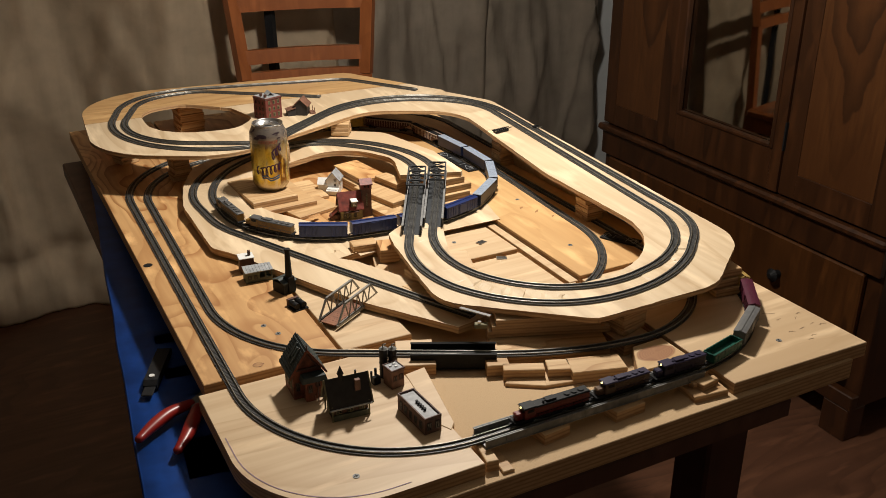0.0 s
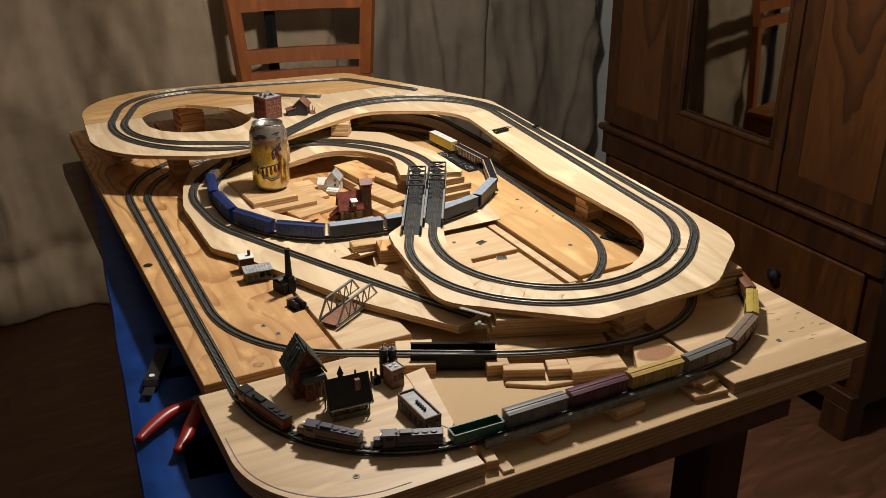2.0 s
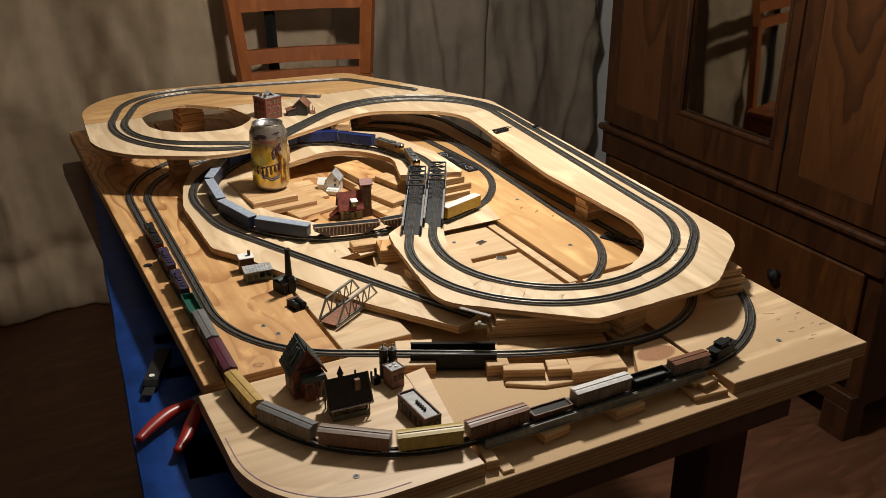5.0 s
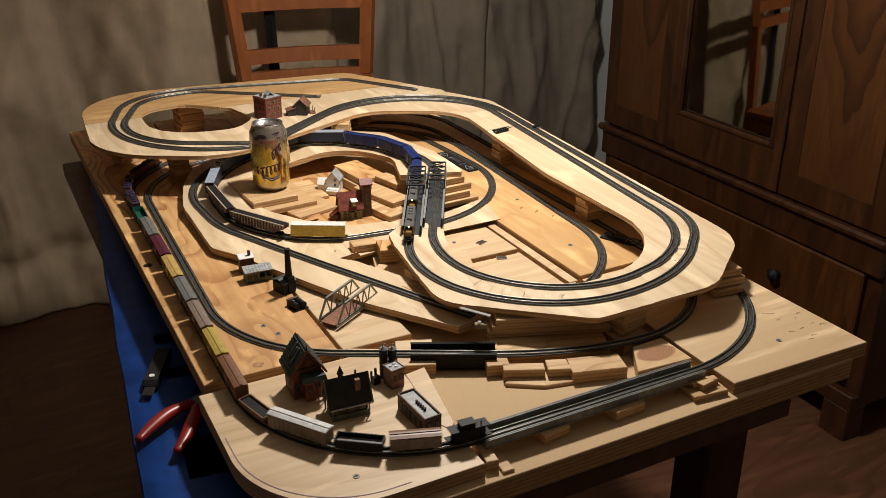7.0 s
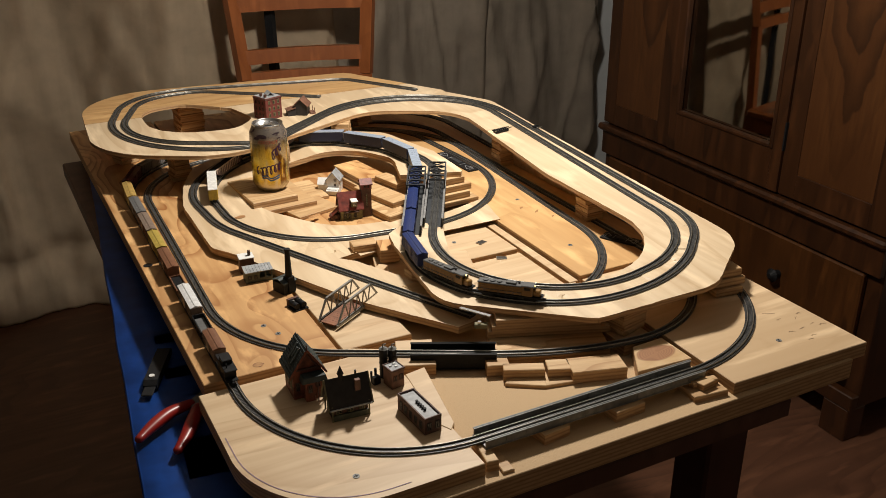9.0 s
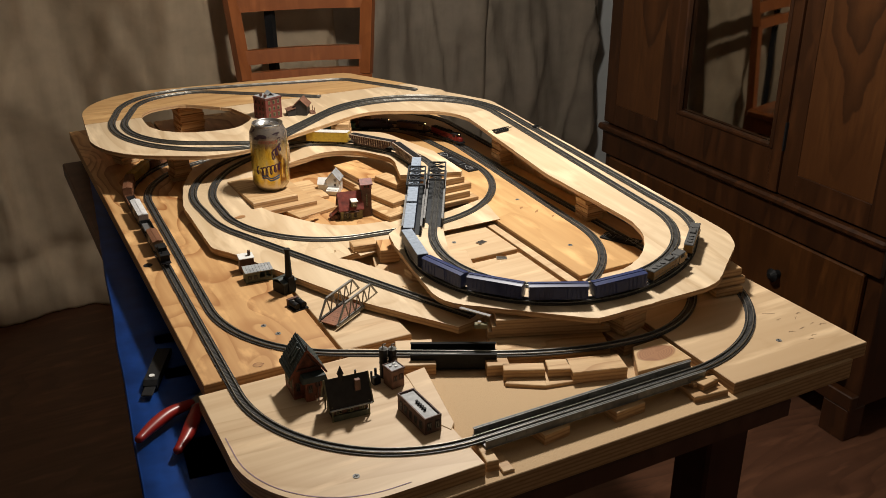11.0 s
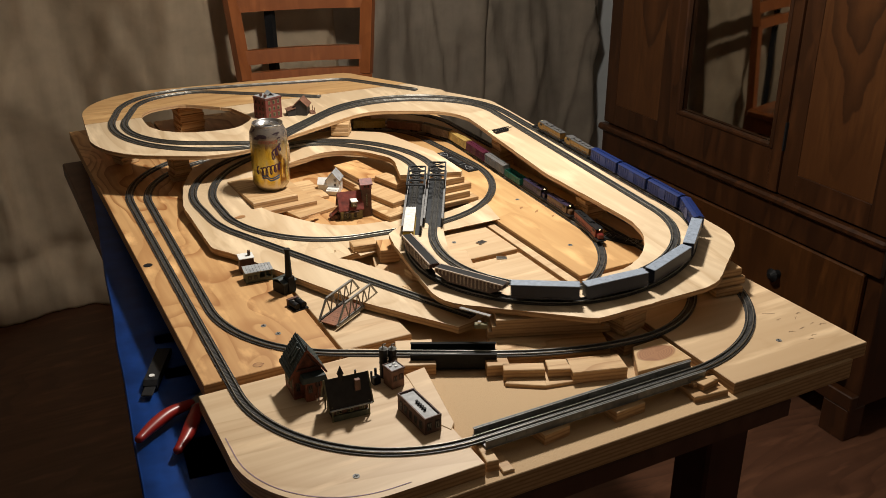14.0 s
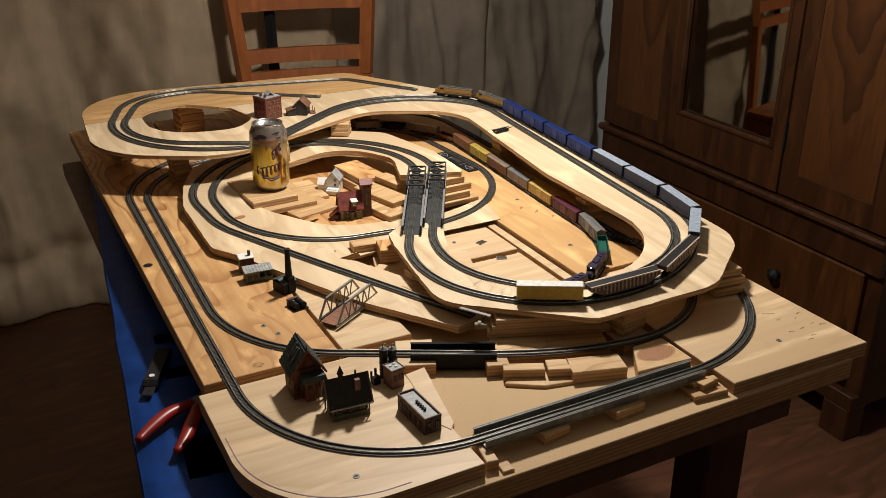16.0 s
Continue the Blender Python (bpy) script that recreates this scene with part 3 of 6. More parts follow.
plank((0.574, 1.390), (0.624, 1.398), 0.100, 0.028, 0.0115, "ply_orange", "orange plywood offcut propped in the pit")
plank((0.570, 1.385), (0.60, 1.39), 0.080, 0.016, 0.0155, label="pine block under the plywood offcut")
plank((0.583, 1.285), (0.622, 1.296), 0.105, 0.021, 0.0090, label="pale pine offcut beside the bridge")
plank((0.614, 1.337), (0.640, 1.344), 0.060, 0.031, 0.0095, label="short pine block beside the bridge")
plank((0.563, 1.254), (0.606, 1.264), 0.085, 0.0115, 0.0115, label="flat pine offcut beside the station")
for k, (e, z) in enumerate(((-0.006, 0.0420), (0.004, 0.0305), (-0.002, 0.0195), (0.012, 0.0080))):
    plank((0.655, 1.290 - 0.006 * k), (0.728 + e, 1.293 - 0.006 * k), 0.075 + 0.004 * k, z, 0.0105 if k < 3 else 0.008, label="pine slat in the pile under the bridge's end")
plank((0.482, 0.806), (0.508, 0.797), 0.030, 0.0, 0.0190, label="pine block beside the plate bridge")
plank((0.494, 0.789), (0.539, 0.768), 0.016, 0.0, 0.0190, label="pine block along the inner track")
plank((0.541, 0.766), (0.567, 0.755), 0.024, 0.0, 0.0190, label="square pine block along the inner track")
plank((0.563, 0.747), (0.628, 0.727), 0.034, 0.0, 0.0190, label="pine board end along the inner track")
plank((0.503, 0.825), (0.640, 0.775), 0.060, -0.0005, 0.0190, label="pine board under the inner track")
plank((0.655, 0.77), (0.705, 0.77), 0.175, -0.0008, 0.0190, "ply_pale", "plywood strip under the deck's front")
plank((0.490, 0.778), (0.530, 0.752), 0.030, -0.0110, 0.0090, label="angled pine offcut on the particle board")
plank((0.528, 0.753), (0.590, 0.740), 0.030, -0.0112, 0.0088, label="pine offcut on particle board")
plank((0.347, 0.912), (0.412, 0.875), 0.012, -0.0006, 0.019, "ply_pale", "pale plywood sliver by the track")
plank((0.388, 0.856), (0.432, 0.838), 0.062, -0.0007, 0.019, "ply_pale", "small pale plywood patch under the track")
plank((0.392, 0.652), (0.405, 0.650), 0.045, -0.003, 0.0165, label="small pine offcut under the bridge's end")
plank((0.405, 0.641), (0.418, 0.640), 0.040, -0.012, 0.0075, label="thin pine offcut at the panel's edge")
plank((0.662, 0.650), (0.708, 0.645), 0.046, -0.008, 0.0115, label="pine offcut under the bridge's far end")
plank((0.672, 0.664), (0.706, 0.660), 0.010, -0.001, 0.0065, label="small pine shim by the bridge")
plank((0.468, 0.662), (0.503, 0.665), 0.034, -0.0028, 0.0127, label="pine block carrying the girder bridge")
plank((0.560, 0.660), (0.602, 0.663), 0.034, -0.0028, 0.0127, label="pine block carrying the girder bridge")
plank((0.462, 1.165), (0.500, 1.160), 0.024, 0.016, 0.0155, label="pine block beside the bridge's foot")
plank((0.488, 1.125), (0.516, 1.118), 0.040, 0.020, 0.0200, label="orange pine block beside the bridge's foot", mat="ply_orange")
for k in range(3):
    plank((0.515 + 0.004 * k, 0.862 - 0.003 * k), (0.660 - 0.012 * k, 0.805 + 0.003 * k), 0.055, 0.0100 + 0.0085 * k - 0.001, 0.0085, label="plywood layer under the deck's front", mat="ply_pale")
for k, e in enumerate((0.0, 0.006, 0.002)):
    plank((0.840 - e, 0.812 + 0.004 * k), (0.884 + e, 0.806 + 0.004 * k), 0.05, 0.012 + 0.012 * k, 0.0105, label="pine slat stacked under the deck's curve")


def support_stack(x, y, base, size, rot, label="stack of small wood blocks holding up the deck"):
    t = thing("support_stack", pose(x, y, ZB + base, 0, 0, rot), label, "support", "deck supports")
    z, top = 0.0, upper(x, y) - 0.0078 - base
    n = max(2, round(top / 0.0075))
    for k in range(n):
        bm = bmesh.new()
        h = top / n
        e = random.uniform(-0.002, 0.002)
        box(bm, -size / 2 + e, size / 2 + e * 0.5, -size / 2 - e * 0.6, size / 2 + e, z + 0.0002, z + h - 0.0002, 0.0006)
        part("block", bm, [M["plank"], M["edge"]][k % 2], t, m=pose(0, 0, 0, 0, 0, random.uniform(-3, 3)))
        z += h


for a in ((0.314, 1.622, 0.0, 0.030, 8), (0.860, 1.128, 0.0, 0.032, 0), (0.878, 1.425, 0.0, 0.034, 0), (0.684, 0.812, 0.0, 0.042, 12), (0.625, 1.612, 0.044, 0.034, -30), (0.482, 1.540, 0.034, 0.026, -15), (0.245, 1.765, 0.0, 0.034, 20), (0.87, 0.90, 0.0, 0.03, 0), (0.40, 1.90, 0.0, 0.05, 5), (0.74, 1.80, 0.0, 0.04, 20)):
    support_stack(*a)


def riser():
    bm = bmesh.new()
    box(bm, -0.006, 0.006, -0.145, 0.145, 0.0, 0.040, 0.001)
    solid("riser_board", bm, M["plank"], "pine riser board on edge under the deck", "board", m=pose(0.898, 1.275, ZB, 0, 0, 1.5))


riser()


# ---------------------------------------------------------------- bridges
def plate_bridge(m, length, half, low, high, mat, label):
    t = thing("girder_bridge", m, label, "bridge", "model bridges")
    for sy in (-1, 1):
        bm = bmesh.new()
        box(bm, 0, length, sy * half - 0.0009, sy * half + 0.0009, low, high, 0.0003)
        part("girder", bm, M[mat], t)
        for k in range(2):
            bm = bmesh.new()
            z = (low, high - 0.0012)[k]
            box(bm, -0.0005, length + 0.0005, sy * half - 0.0020, sy * half + 0.0020, z, z + 0.0012, 0.0003)
            part("flange", bm, M[mat], t)
        for k in range(1, 12):
            bm = bmesh.new()
            x = length * k / 12
            box(bm, x - 0.0005, x + 0.0005, sy * half - 0.0016, sy * half + 0.0016, low + 0.0013, high - 0.0013)
            part("stiffener", bm, M[mat], t)
    bm = bmesh.new()
    box(bm, 0, length, -half + 0.001, half - 0.001, low + 0.0013, -0.0004)
    part("deck", bm, M[mat], t)


plate_bridge(pose(0.402, 0.6840, ZB, 0, 0, 0.0), 0.292, 0.0125, -0.0028, 0.0075, "girder_grey", "long grey plate girder bridge with track inside")
plate_bridge(pose(0.4145, 0.8735, ZB, 0, 0, -27.0), 0.103, 0.0135, -0.0130, 0.0075, "black", "short black plate girder bridge on the inner track")


def trough_bridge(line, s0, s1, label, shift=0.0):
    """A through bridge: plate sides, a lattice roof over its far end."""
    p, q = line.at(s1), line.at(s0)
    d = q - p
    t = thing("truss_bridge", Matrix.Translation(p + Vector((shift, 0, 0))) @ d.to_track_quat("X", "Z").to_matrix().to_4x4(), label, "bridge", "model bridges")
    L, h = d.length, 0.0135
    for sy in (-1, 1):
        bm = bmesh.new()
        box(bm, 0, L, sy * h - 0.0008, sy * h + 0.0008, -0.0045, 0.0135, 0.0003)
        part("side_plate", bm, M["girder_dark"], t)
        # flange coloured lighter than the plates to show its lit edge
        bm = bmesh.new()
        box(bm, -0.001, L + 0.001, sy * h - 0.0017, sy * h + 0.0017, 0.0135, 0.0149, 0.0004)
        part("top_flange", bm, M["girder_lit"], t)
        for k in range(1, 13):
            bm = bmesh.new()
            x = L * k / 13
            box(bm, x - 0.0005, x + 0.0005, sy * h - 0.0014, sy * h + 0.0014, -0.004, 0.0134)
            part("stiffener", bm, M["girder_dark"], t)
        for k in range(5):
            bm = bmesh.new()
            x = L * (0.60 + 0.10 * k)
            bar(bm, (x, sy * h, 0.0149), (x, sy * h, 0.0290), 0.0017)
            part("post", bm, M["girder_dark"], t)
        bm = bmesh.new()
        bar(bm, (L * 0.60, sy * h, 0.0290), (L, sy * h, 0.0290), 0.0022)
        part("top_chord", bm, M["girder_dark"], t)
    for k in range(5):
        bm = bmesh.new()
        x = L * (0.60 + 0.10 * k)
        bar(bm, (x, -h, 0.0293), (x, h, 0.0293), 0.0022)
        part("cross_beam", bm, M["girder_dark"], t)
        if k < 4:
            x2 = L * (0.60 + 0.10 * (k + 1))
            for a, b in ((-h, h), (h, -h)):
                bm = bmesh.new()
                bar(bm, (x, a, 0.0292), (x2, b, 0.0292), 0.0012)
                part("brace", bm, M["girder_dark"], t)
    bm = bmesh.new()
    box(bm, 0, L, -h + 0.001, h - 0.001, -0.0045, -0.0004)
    part("deck", bm, M["girder_dark"], t)


trough_bridge(line_a, 2.046, 2.233, "dark grey bridge with plate sides and a lattice top", 0.0030)
trough_bridge(line_r, 1.312, 1.490, "second dark grey bridge with plate sides and lattice top")


def loose_truss():
    t = thing("truss_bridge", pose(0.3587, 0.9703, ZB + 0.0012, 0, -1.5, 33.3), "loose silver-grey truss bridge with a brown plank deck", "bridge", "model bridges")
    L, w, h = 0.097, 0.0288, 0.027
    for sy in (0, 1):
        y = w * sy
        for nm, a, b, th in (("bottom_chord", (0, y, 0.003), (L, y, 0.003), 0.0034), ("top_chord", (L * 0.2, y, h), (L * 0.8, y, h), 0.0027), ("end_post", (0.001, y, 0.003), (L * 0.2, y, h), 0.0022), ("end_post", (L - 0.001, y, 0.003), (L * 0.8, y, h), 0.0022)):
            bm = bmesh.new()
            bar(bm, a, b, th)
            part(nm, bm, M["silver"], t)
        for k in range(4):
            x0, x1 = L * (0.2 + 0.15 * k), L * (0.2 + 0.15 * (k + 1))
            bm = bmesh.new()
            bar(bm, (x0, y, h), ((x0 + x1) / 2, y, 0.003), 0.0013)
            part("diagonal", bm, M["silver"], t)
            bm = bmesh.new()
            bar(bm, ((x0 + x1) / 2, y, 0.003), (x1, y, h), 0.0013)
            part("diagonal", bm, M["silver"], t)
    for k in range(22):
        bm = bmesh.new()
        x = 0.002 + (L - 0.004) * k / 21
        box(bm, x - 0.0021, x + 0.0021, 0.003, w - 0.003, 0.0030, 0.0042)
        part("deck_plank", bm, M["deck_plank"], t)
    bm = bmesh.new()
    for y in (0.006, w - 0.006):
        box(bm, 0, L, y - 0.001, y + 0.001, 0.0012, 0.0030)
    part("stringer", bm, M["girder_dark"], t)


def knot_wood():
    """A pine board's face with one large dark ringed knot."""
    m, nt, p = node_mat("knotted_pine")
    n, vec = noise_of(nt, 40, 4, (0.4, 1, 1))
    tc = nt.nodes.new("ShaderNodeTexCoord")
    mp = nt.nodes.new("ShaderNodeMapping")
    mp.inputs["Scale"].default_value = (1.0, 1.7, 0.0)
    nt.links.new(tc.outputs["Object"], mp.inputs[0])
    ln = nt.nodes.new("ShaderNodeVectorMath")
    ln.operation = "LENGTH"
    nt.links.new(mp.outputs[0], ln.inputs[0])
    add = nt.nodes.new("ShaderNodeMath")
    add.operation = "MULTIPLY_ADD"
    add.inputs[1].default_value = 0.012
    nt.links.new(n, add.inputs[0])
    nt.links.new(ln.outputs["Value"], add.inputs[2])
    wav = nt.nodes.new("ShaderNodeMath")
    wav.operation = "SINE"
    mul = nt.nodes.new("ShaderNodeMath")
    mul.operation = "MULTIPLY"
    mul.inputs[1].default_value = 1700.0
    nt.links.new(add.outputs[0], mul.inputs[0])
    nt.links.new(mul.outputs[0], wav.inputs[0])
    c = mixer(nt, (0.60, 0.42, 0.23), (0.46, 0.28, 0.12), ramp(nt, n, 0.4, 0.7))
    k = mixer(nt, (0.24, 0.105, 0.045), (0.36, 0.18, 0.08), ramp(nt, wav.outputs[0], -0.5, 0.9))
    nt.links.new(mixer(nt, k, c, ramp(nt, add.outputs[0], 0.031, 0.035)), p.inputs["Base Color"])
    p.inputs["Roughness"].default_value = 0.6
    bump(nt, p, n, 0.3, 0.0006)
    return m


M["knot"] = knot_wood()


def poly_board(pts, top, thick, mat, label, name="wood_offcut"):
    """A sawn piece of any outline; its top is at ZB + top."""
    cx, cy = sum(p[0] for p in pts) / len(pts), sum(p[1] for p in pts) / len(pts)
    bm = bmesh.new()
    up = [bm.verts.new((x - cx, y - cy, 0)) for x, y in pts]
    dn = [bm.verts.new((x - cx, y - cy, -thick)) for x, y in pts]
    f = bm.faces.new(up)
    bm.faces.new(dn[::-1])
    for i in range(len(pts)):
        j = (i + 1) % len(pts)
        bm.faces.new((up[i], dn[i], dn[j], up[j])).material_index = 1
    bmesh.ops.bevel(bm, geom=list(f.edges), offset=0.0007, segments=1, affect="EDGES")
    return solid(name, bm, [M[mat], M["edge"]], label, "offcut", "wood offcuts", m=pose(cx, cy, ZB + top))


poly_board([(0.632, 0.714), (0.7085, 0.7085), (0.7085, 0.7644), (0.6626, 0.7631)], 0.0, 0.019, "knot", "pine block with a large dark ringed knot")
poly_board([(0.3765, 0.7300), (0.3845, 0.7130), (0.3935, 0.7235), (0.4155, 0.8385), (0.3885, 0.8340)], 0.0008, 0.0200, "ply_pale", "long pale plywood strip beside the warehouse")
poly_board([(0.7035, 0.955), (0.7180, 0.955), (0.7180, 1.190), (0.7045, 1.188)], -0.0060, 0.0095, "ply_pale", "narrow pine strip let in beside the panel")
poly_board([(0.474, 1.022), (0.481, 1.000), (0.535, 0.930), (0.560, 0.950), (0.520, 1.030)], 0.0120, 0.0125, "plank", "pine board wedged under the deck's edge")
poly_board([(0.490, 1.048), (0.492, 1.028), (0.530, 0.975), (0.555, 0.990), (0.535, 1.050)], 0.0240, 0.0120, "plank", "second pine board wedged under the deck's edge")
poly_board([(0.447, 1.075), (0.456, 1.068), (0.488, 1.100), (0.478, 1.110)], 0.0080, 0.0085, "ply_pale", "pale splint beside the orange block")
poly_board([(0.676, 0.667), (0.690, 0.6675), (0.6995, 0.658), (0.679, 0.655)], 0.0005, 0.0080, "plank", "torn pine splinter by the bridge's end")

M.update(silver=plain("dull_silver_plastic", (0.24, 0.235, 0.22), 0.4, 0.2, 0.3, 120), deck_plank=plain("brown_plank_plastic", (0.22, 0.085, 0.04), 0.6, 0, 0.3, 90),
         teal_roof=plain("dark_slate_roof", (0.035, 0.05, 0.05), 0.6, 0, 0.45, 120, 0.4), dark_roof=plain("near_black_roof", (0.016, 0.013, 0.013), 0.6, 0, 0.4, 150, 0.4),
         brick_red=plain("weathered_red_wall", (0.20, 0.055, 0.025), 0.7, 0, 0.5, 160, 0.4), brown_wall=plain("brown_model_wall", (0.085, 0.036, 0.024), 0.65, 0, 0.4, 160, 0.3), orange_wall=plain("orange_brick_wall", (0.15, 0.040, 0.016), 0.7, 0, 0.6, 120, 0.4),
         grey_roof=plain("grey_model_roof", (0.30, 0.31, 0.32), 0.5, 0, 0.3, 120, 0.3), white_wall=plain("white_model_wall", (0.70, 0.70, 0.68), 0.5, 0, 0.12, 90), green_wall=plain("grey_green_wall", (0.09, 0.10, 0.07), 0.6, 0, 0.35, 120, 0.3),
         red_roof=plain("red_tile_roof", (0.16, 0.030, 0.020), 0.55, 0, 0.4, 160, 0.4), cream_wall=plain("cream_green_wall", (0.17, 0.15, 0.075), 0.6, 0, 0.5, 120, 0.3), rust_roof=plain("rusty_roof", (0.17, 0.08, 0.05), 0.6, 0, 0.4, 120, 0.3),
         grey_slate=plain("pale_slate_patch", (0.075, 0.092, 0.088), 0.6, 0, 0.4, 120, 0.3), glass_dark=plain("dark_pane", (0.012, 0.012, 0.014), 0.2, 0, 0.2, 50), brick_wall=plain("brick_model_wall", (0.14, 0.032, 0.024), 0.65, 0, 0.35, 220, 0.4), aluminium=plain("bare_aluminium", (0.75, 0.75, 0.75), 0.25, 1.0, 0.1, 60))


# ---------------------------------------------------------------- model buildings
def gable(bm, w, d, z0, z1, over=0.002, th=0.0014):
    """A pitched roof of two slabs, its ridge along x."""
    a, b = w / 2 + over, d / 2 + over
    sl = (z1 - z0) / (d / 2)
    ze = z0 - over * sl
    for sy in (-1, 1):
        pts = [(sy * b, ze), (0, z1), (0, z1 + th), (sy * b, ze + th)]
        v0 = [bm.verts.new((-a, y, z)) for y, z in pts]
        v1 = [bm.verts.new((a, y, z)) for y, z in pts]
        bm.faces.new(v0)
        bm.faces.new(v1[::-1])
        for i in range(4):
            bm.faces.new((v0[i], v1[i], v1[(i + 1) % 4], v0[(i + 1) % 4]))


def gable_walls(bm, w, d, h, peak):
    prof = [(-d / 2, 0), (d / 2, 0), (d / 2, h), (0, peak), (-d / 2, h)]
    v0 = [bm.verts.new((-w / 2, y, z)) for y, z in prof]
    v1 = [bm.verts.new((w / 2, y, z)) for y, z in prof]
    bm.faces.new(v0)
    bm.faces.new(v1[::-1])
    for i in range(5):
        bm.faces.new((v0[i], v1[i], v1[(i + 1) % 5], v0[(i + 1) % 5]))


def window(t, x, y, z, w, h, face, frame="white_wall"):
    """A framed pane on a wall; face is x, -x, y or -y."""
    rz = {"-y": 0, "x": 90, "y": 180, "-x": -90}[face]
    m = pose(x, y, z, 0, 0, rz)
    bm = bmesh.new()
    e = w * 0.16
    for b in ((-w / 2, w / 2, 0, e), (-w / 2, w / 2, h - e, h), (-w / 2, -w / 2 + e, e, h - e), (w / 2 - e, w / 2, e, h - e), (-e * 0.35, e * 0.35, e, h - e)):
        box(bm, b[0], b[1], -0.0006, 0.0002, b[2], b[3])
    fr = part("window", bm, M[frame], t, m=m)
    bm = bmesh.new()
    box(bm, -w / 2 + e * 0.5, w / 2 - e * 0.5, -0.0003, 0.0002, e * 0.5, h - e * 0.5)
    part("pane", bm, M["glass_dark"], fr)


def tower_house():
    t = thing("model_house", pose(0.2745, 0.860, ZB, 0, 0, -3), "weathered red model house with a steep dark slate roof", "model house", "model buildings")
    w, d, h, peak = 0.033, 0.034, 0.036, 0.059
    turn = pose(0, 0, 0, 0, 0, 90)
    bm = bmesh.new()
    gable_walls(bm, d, w, h, peak)
    part("wall", bm, M["orange_wall"], t, m=turn)
    bm = bmesh.new()
    gable(bm, d, w, h, peak + 0.002, 0.0045, 0.0016)
    roof = part("roof", bm, M["teal_roof"], t, m=turn)
    sl = (peak + 0.002 - h) / (w / 2)
    tilt = math.degrees(math.atan(sl))
    # courses of slate on both slopes and pale hatches on one
    for side in (-1, 1):
        for k in range(9):
            u = 0.06 + 0.103 * k
            bm = bmesh.new()
            box(bm, -0.0012, 0.0012, -d / 2 - 0.0042, d / 2 + 0.0042, 0, 0.0007)
            part("slate_course", bm, M["teal_roof"], roof, m=turn.inverted() @ pose(side * (w / 2 + 0.0045) * (1 - u), 0, peak + 0.0037 - sl * (w / 2 + 0.0045) * (1 - u), 0, side * tilt, 0))
    for y, u, long in ((-0.008, 0.45, 0.020), (0.003, 0.50, 0.020), (-0.002, 0.52, 0.012)):
        bm = bmesh.new()
        box(bm, -long / 2, long / 2, -0.0016, 0.0016, 0, 0.0013, 0.0003)
        part("roof_hatch", bm, M["grey_slate"], t, m=pose(-(w / 2) * (1 - u), y, peak + 0.0046 - sl * (w / 2) * (1 - u), 0, -tilt, 0))
    for sx in (-1, 1):
        bm = bmesh.new()
        bar(bm, (sx * (w / 2 + 0.0045), -d / 2 - 0.0048, h - 0.0045 * sl + 0.0006), (0, -d / 2 - 0.0048, peak + 0.0024), 0.0012, 0.0022)
        part("bargeboard", bm, M["brick_red"], t)
        bm = bmesh.new()
        bar(bm, (sx * 0.012, -d / 2 - 0.0008, h + 0.001), (0, -d / 2 - 0.0008, h + 0.019), 0.0012)
        part("gable_strut", bm, M["brown_wall"], t)
    bm = bmesh.new()
    bar(bm, (-w / 2, -d / 2 - 0.0010, h + 0.001), (w / 2, -d / 2 - 0.0010, h + 0.001), 0.0018)
    part("tie_beam", bm, M["brown_wall"], t)
    bm = bmesh.new()
    cyl(bm, 0.0012, 0.0003, 0, 0.007, 8)
    part("finial", bm, M["brown_wall"], t, m=pose(0, -d / 2 - 0.004, peak + 0.003))
    bm = bmesh.new()
    cyl(bm, 0.0022, 0.0022, 0, 0.0008, 14)
    part("round_window", bm, M["cream_wall"], t, m=pose(0, -d / 2 - 0.0002, h + 0.021, 90, 0, 0))
    bm = bmesh.new()
    box(bm, -0.0055, 0.0050, -d / 2 - 0.0105, -d / 2, 0, 0.026, 0.0004)
    part("bay", bm, M["brick_red"], t)
    bm = bmesh.new()
    prism(bm, [(-0.0095, 0.0245), (0.0195, 0.0245), (0.0175, 0.0315), (-0.0075, 0.0315)], -d / 2 - 0.0125, -d / 2 + 0.001)
    part("porch_roof", bm, M["teal_roof"], t)
    for x in (0.0085, 0.0135, 0.0180):
        bm = bmesh.new()
        bar(bm, (x, -d / 2 - 0.0105, 0), (x, -d / 2 - 0.0105, 0.0248), 0.0012)
        part("porch_post", bm, M["brown_wall"], t)
    bm = bmesh.new()
    box(bm, 0.0055, 0.0190, -d / 2 - 0.0108, -d / 2 - 0.0100, 0.003, 0.009)
    part("porch_rail", bm, M["brick_red"], t)
    for x in (-0.0115, 0.0115):
        window(t, x, -d / 2 - 0.0002, 0.010, 0.0055, 0.011, "-y", "brown_wall")
    window(t, -0.0002, -d / 2 - 0.0107, 0.011, 0.0055, 0.010, "-y", "brown_wall")
    for y in (-0.009, 0.001, 0.011):
        window(t, w / 2 + 0.0002, y, 0.011, 0.0055, 0.013, "x", "dark_roof")
        window(t, -w / 2 - 0.0002, y, 0.011, 0.0055, 0.013, "-x", "cream_wall")


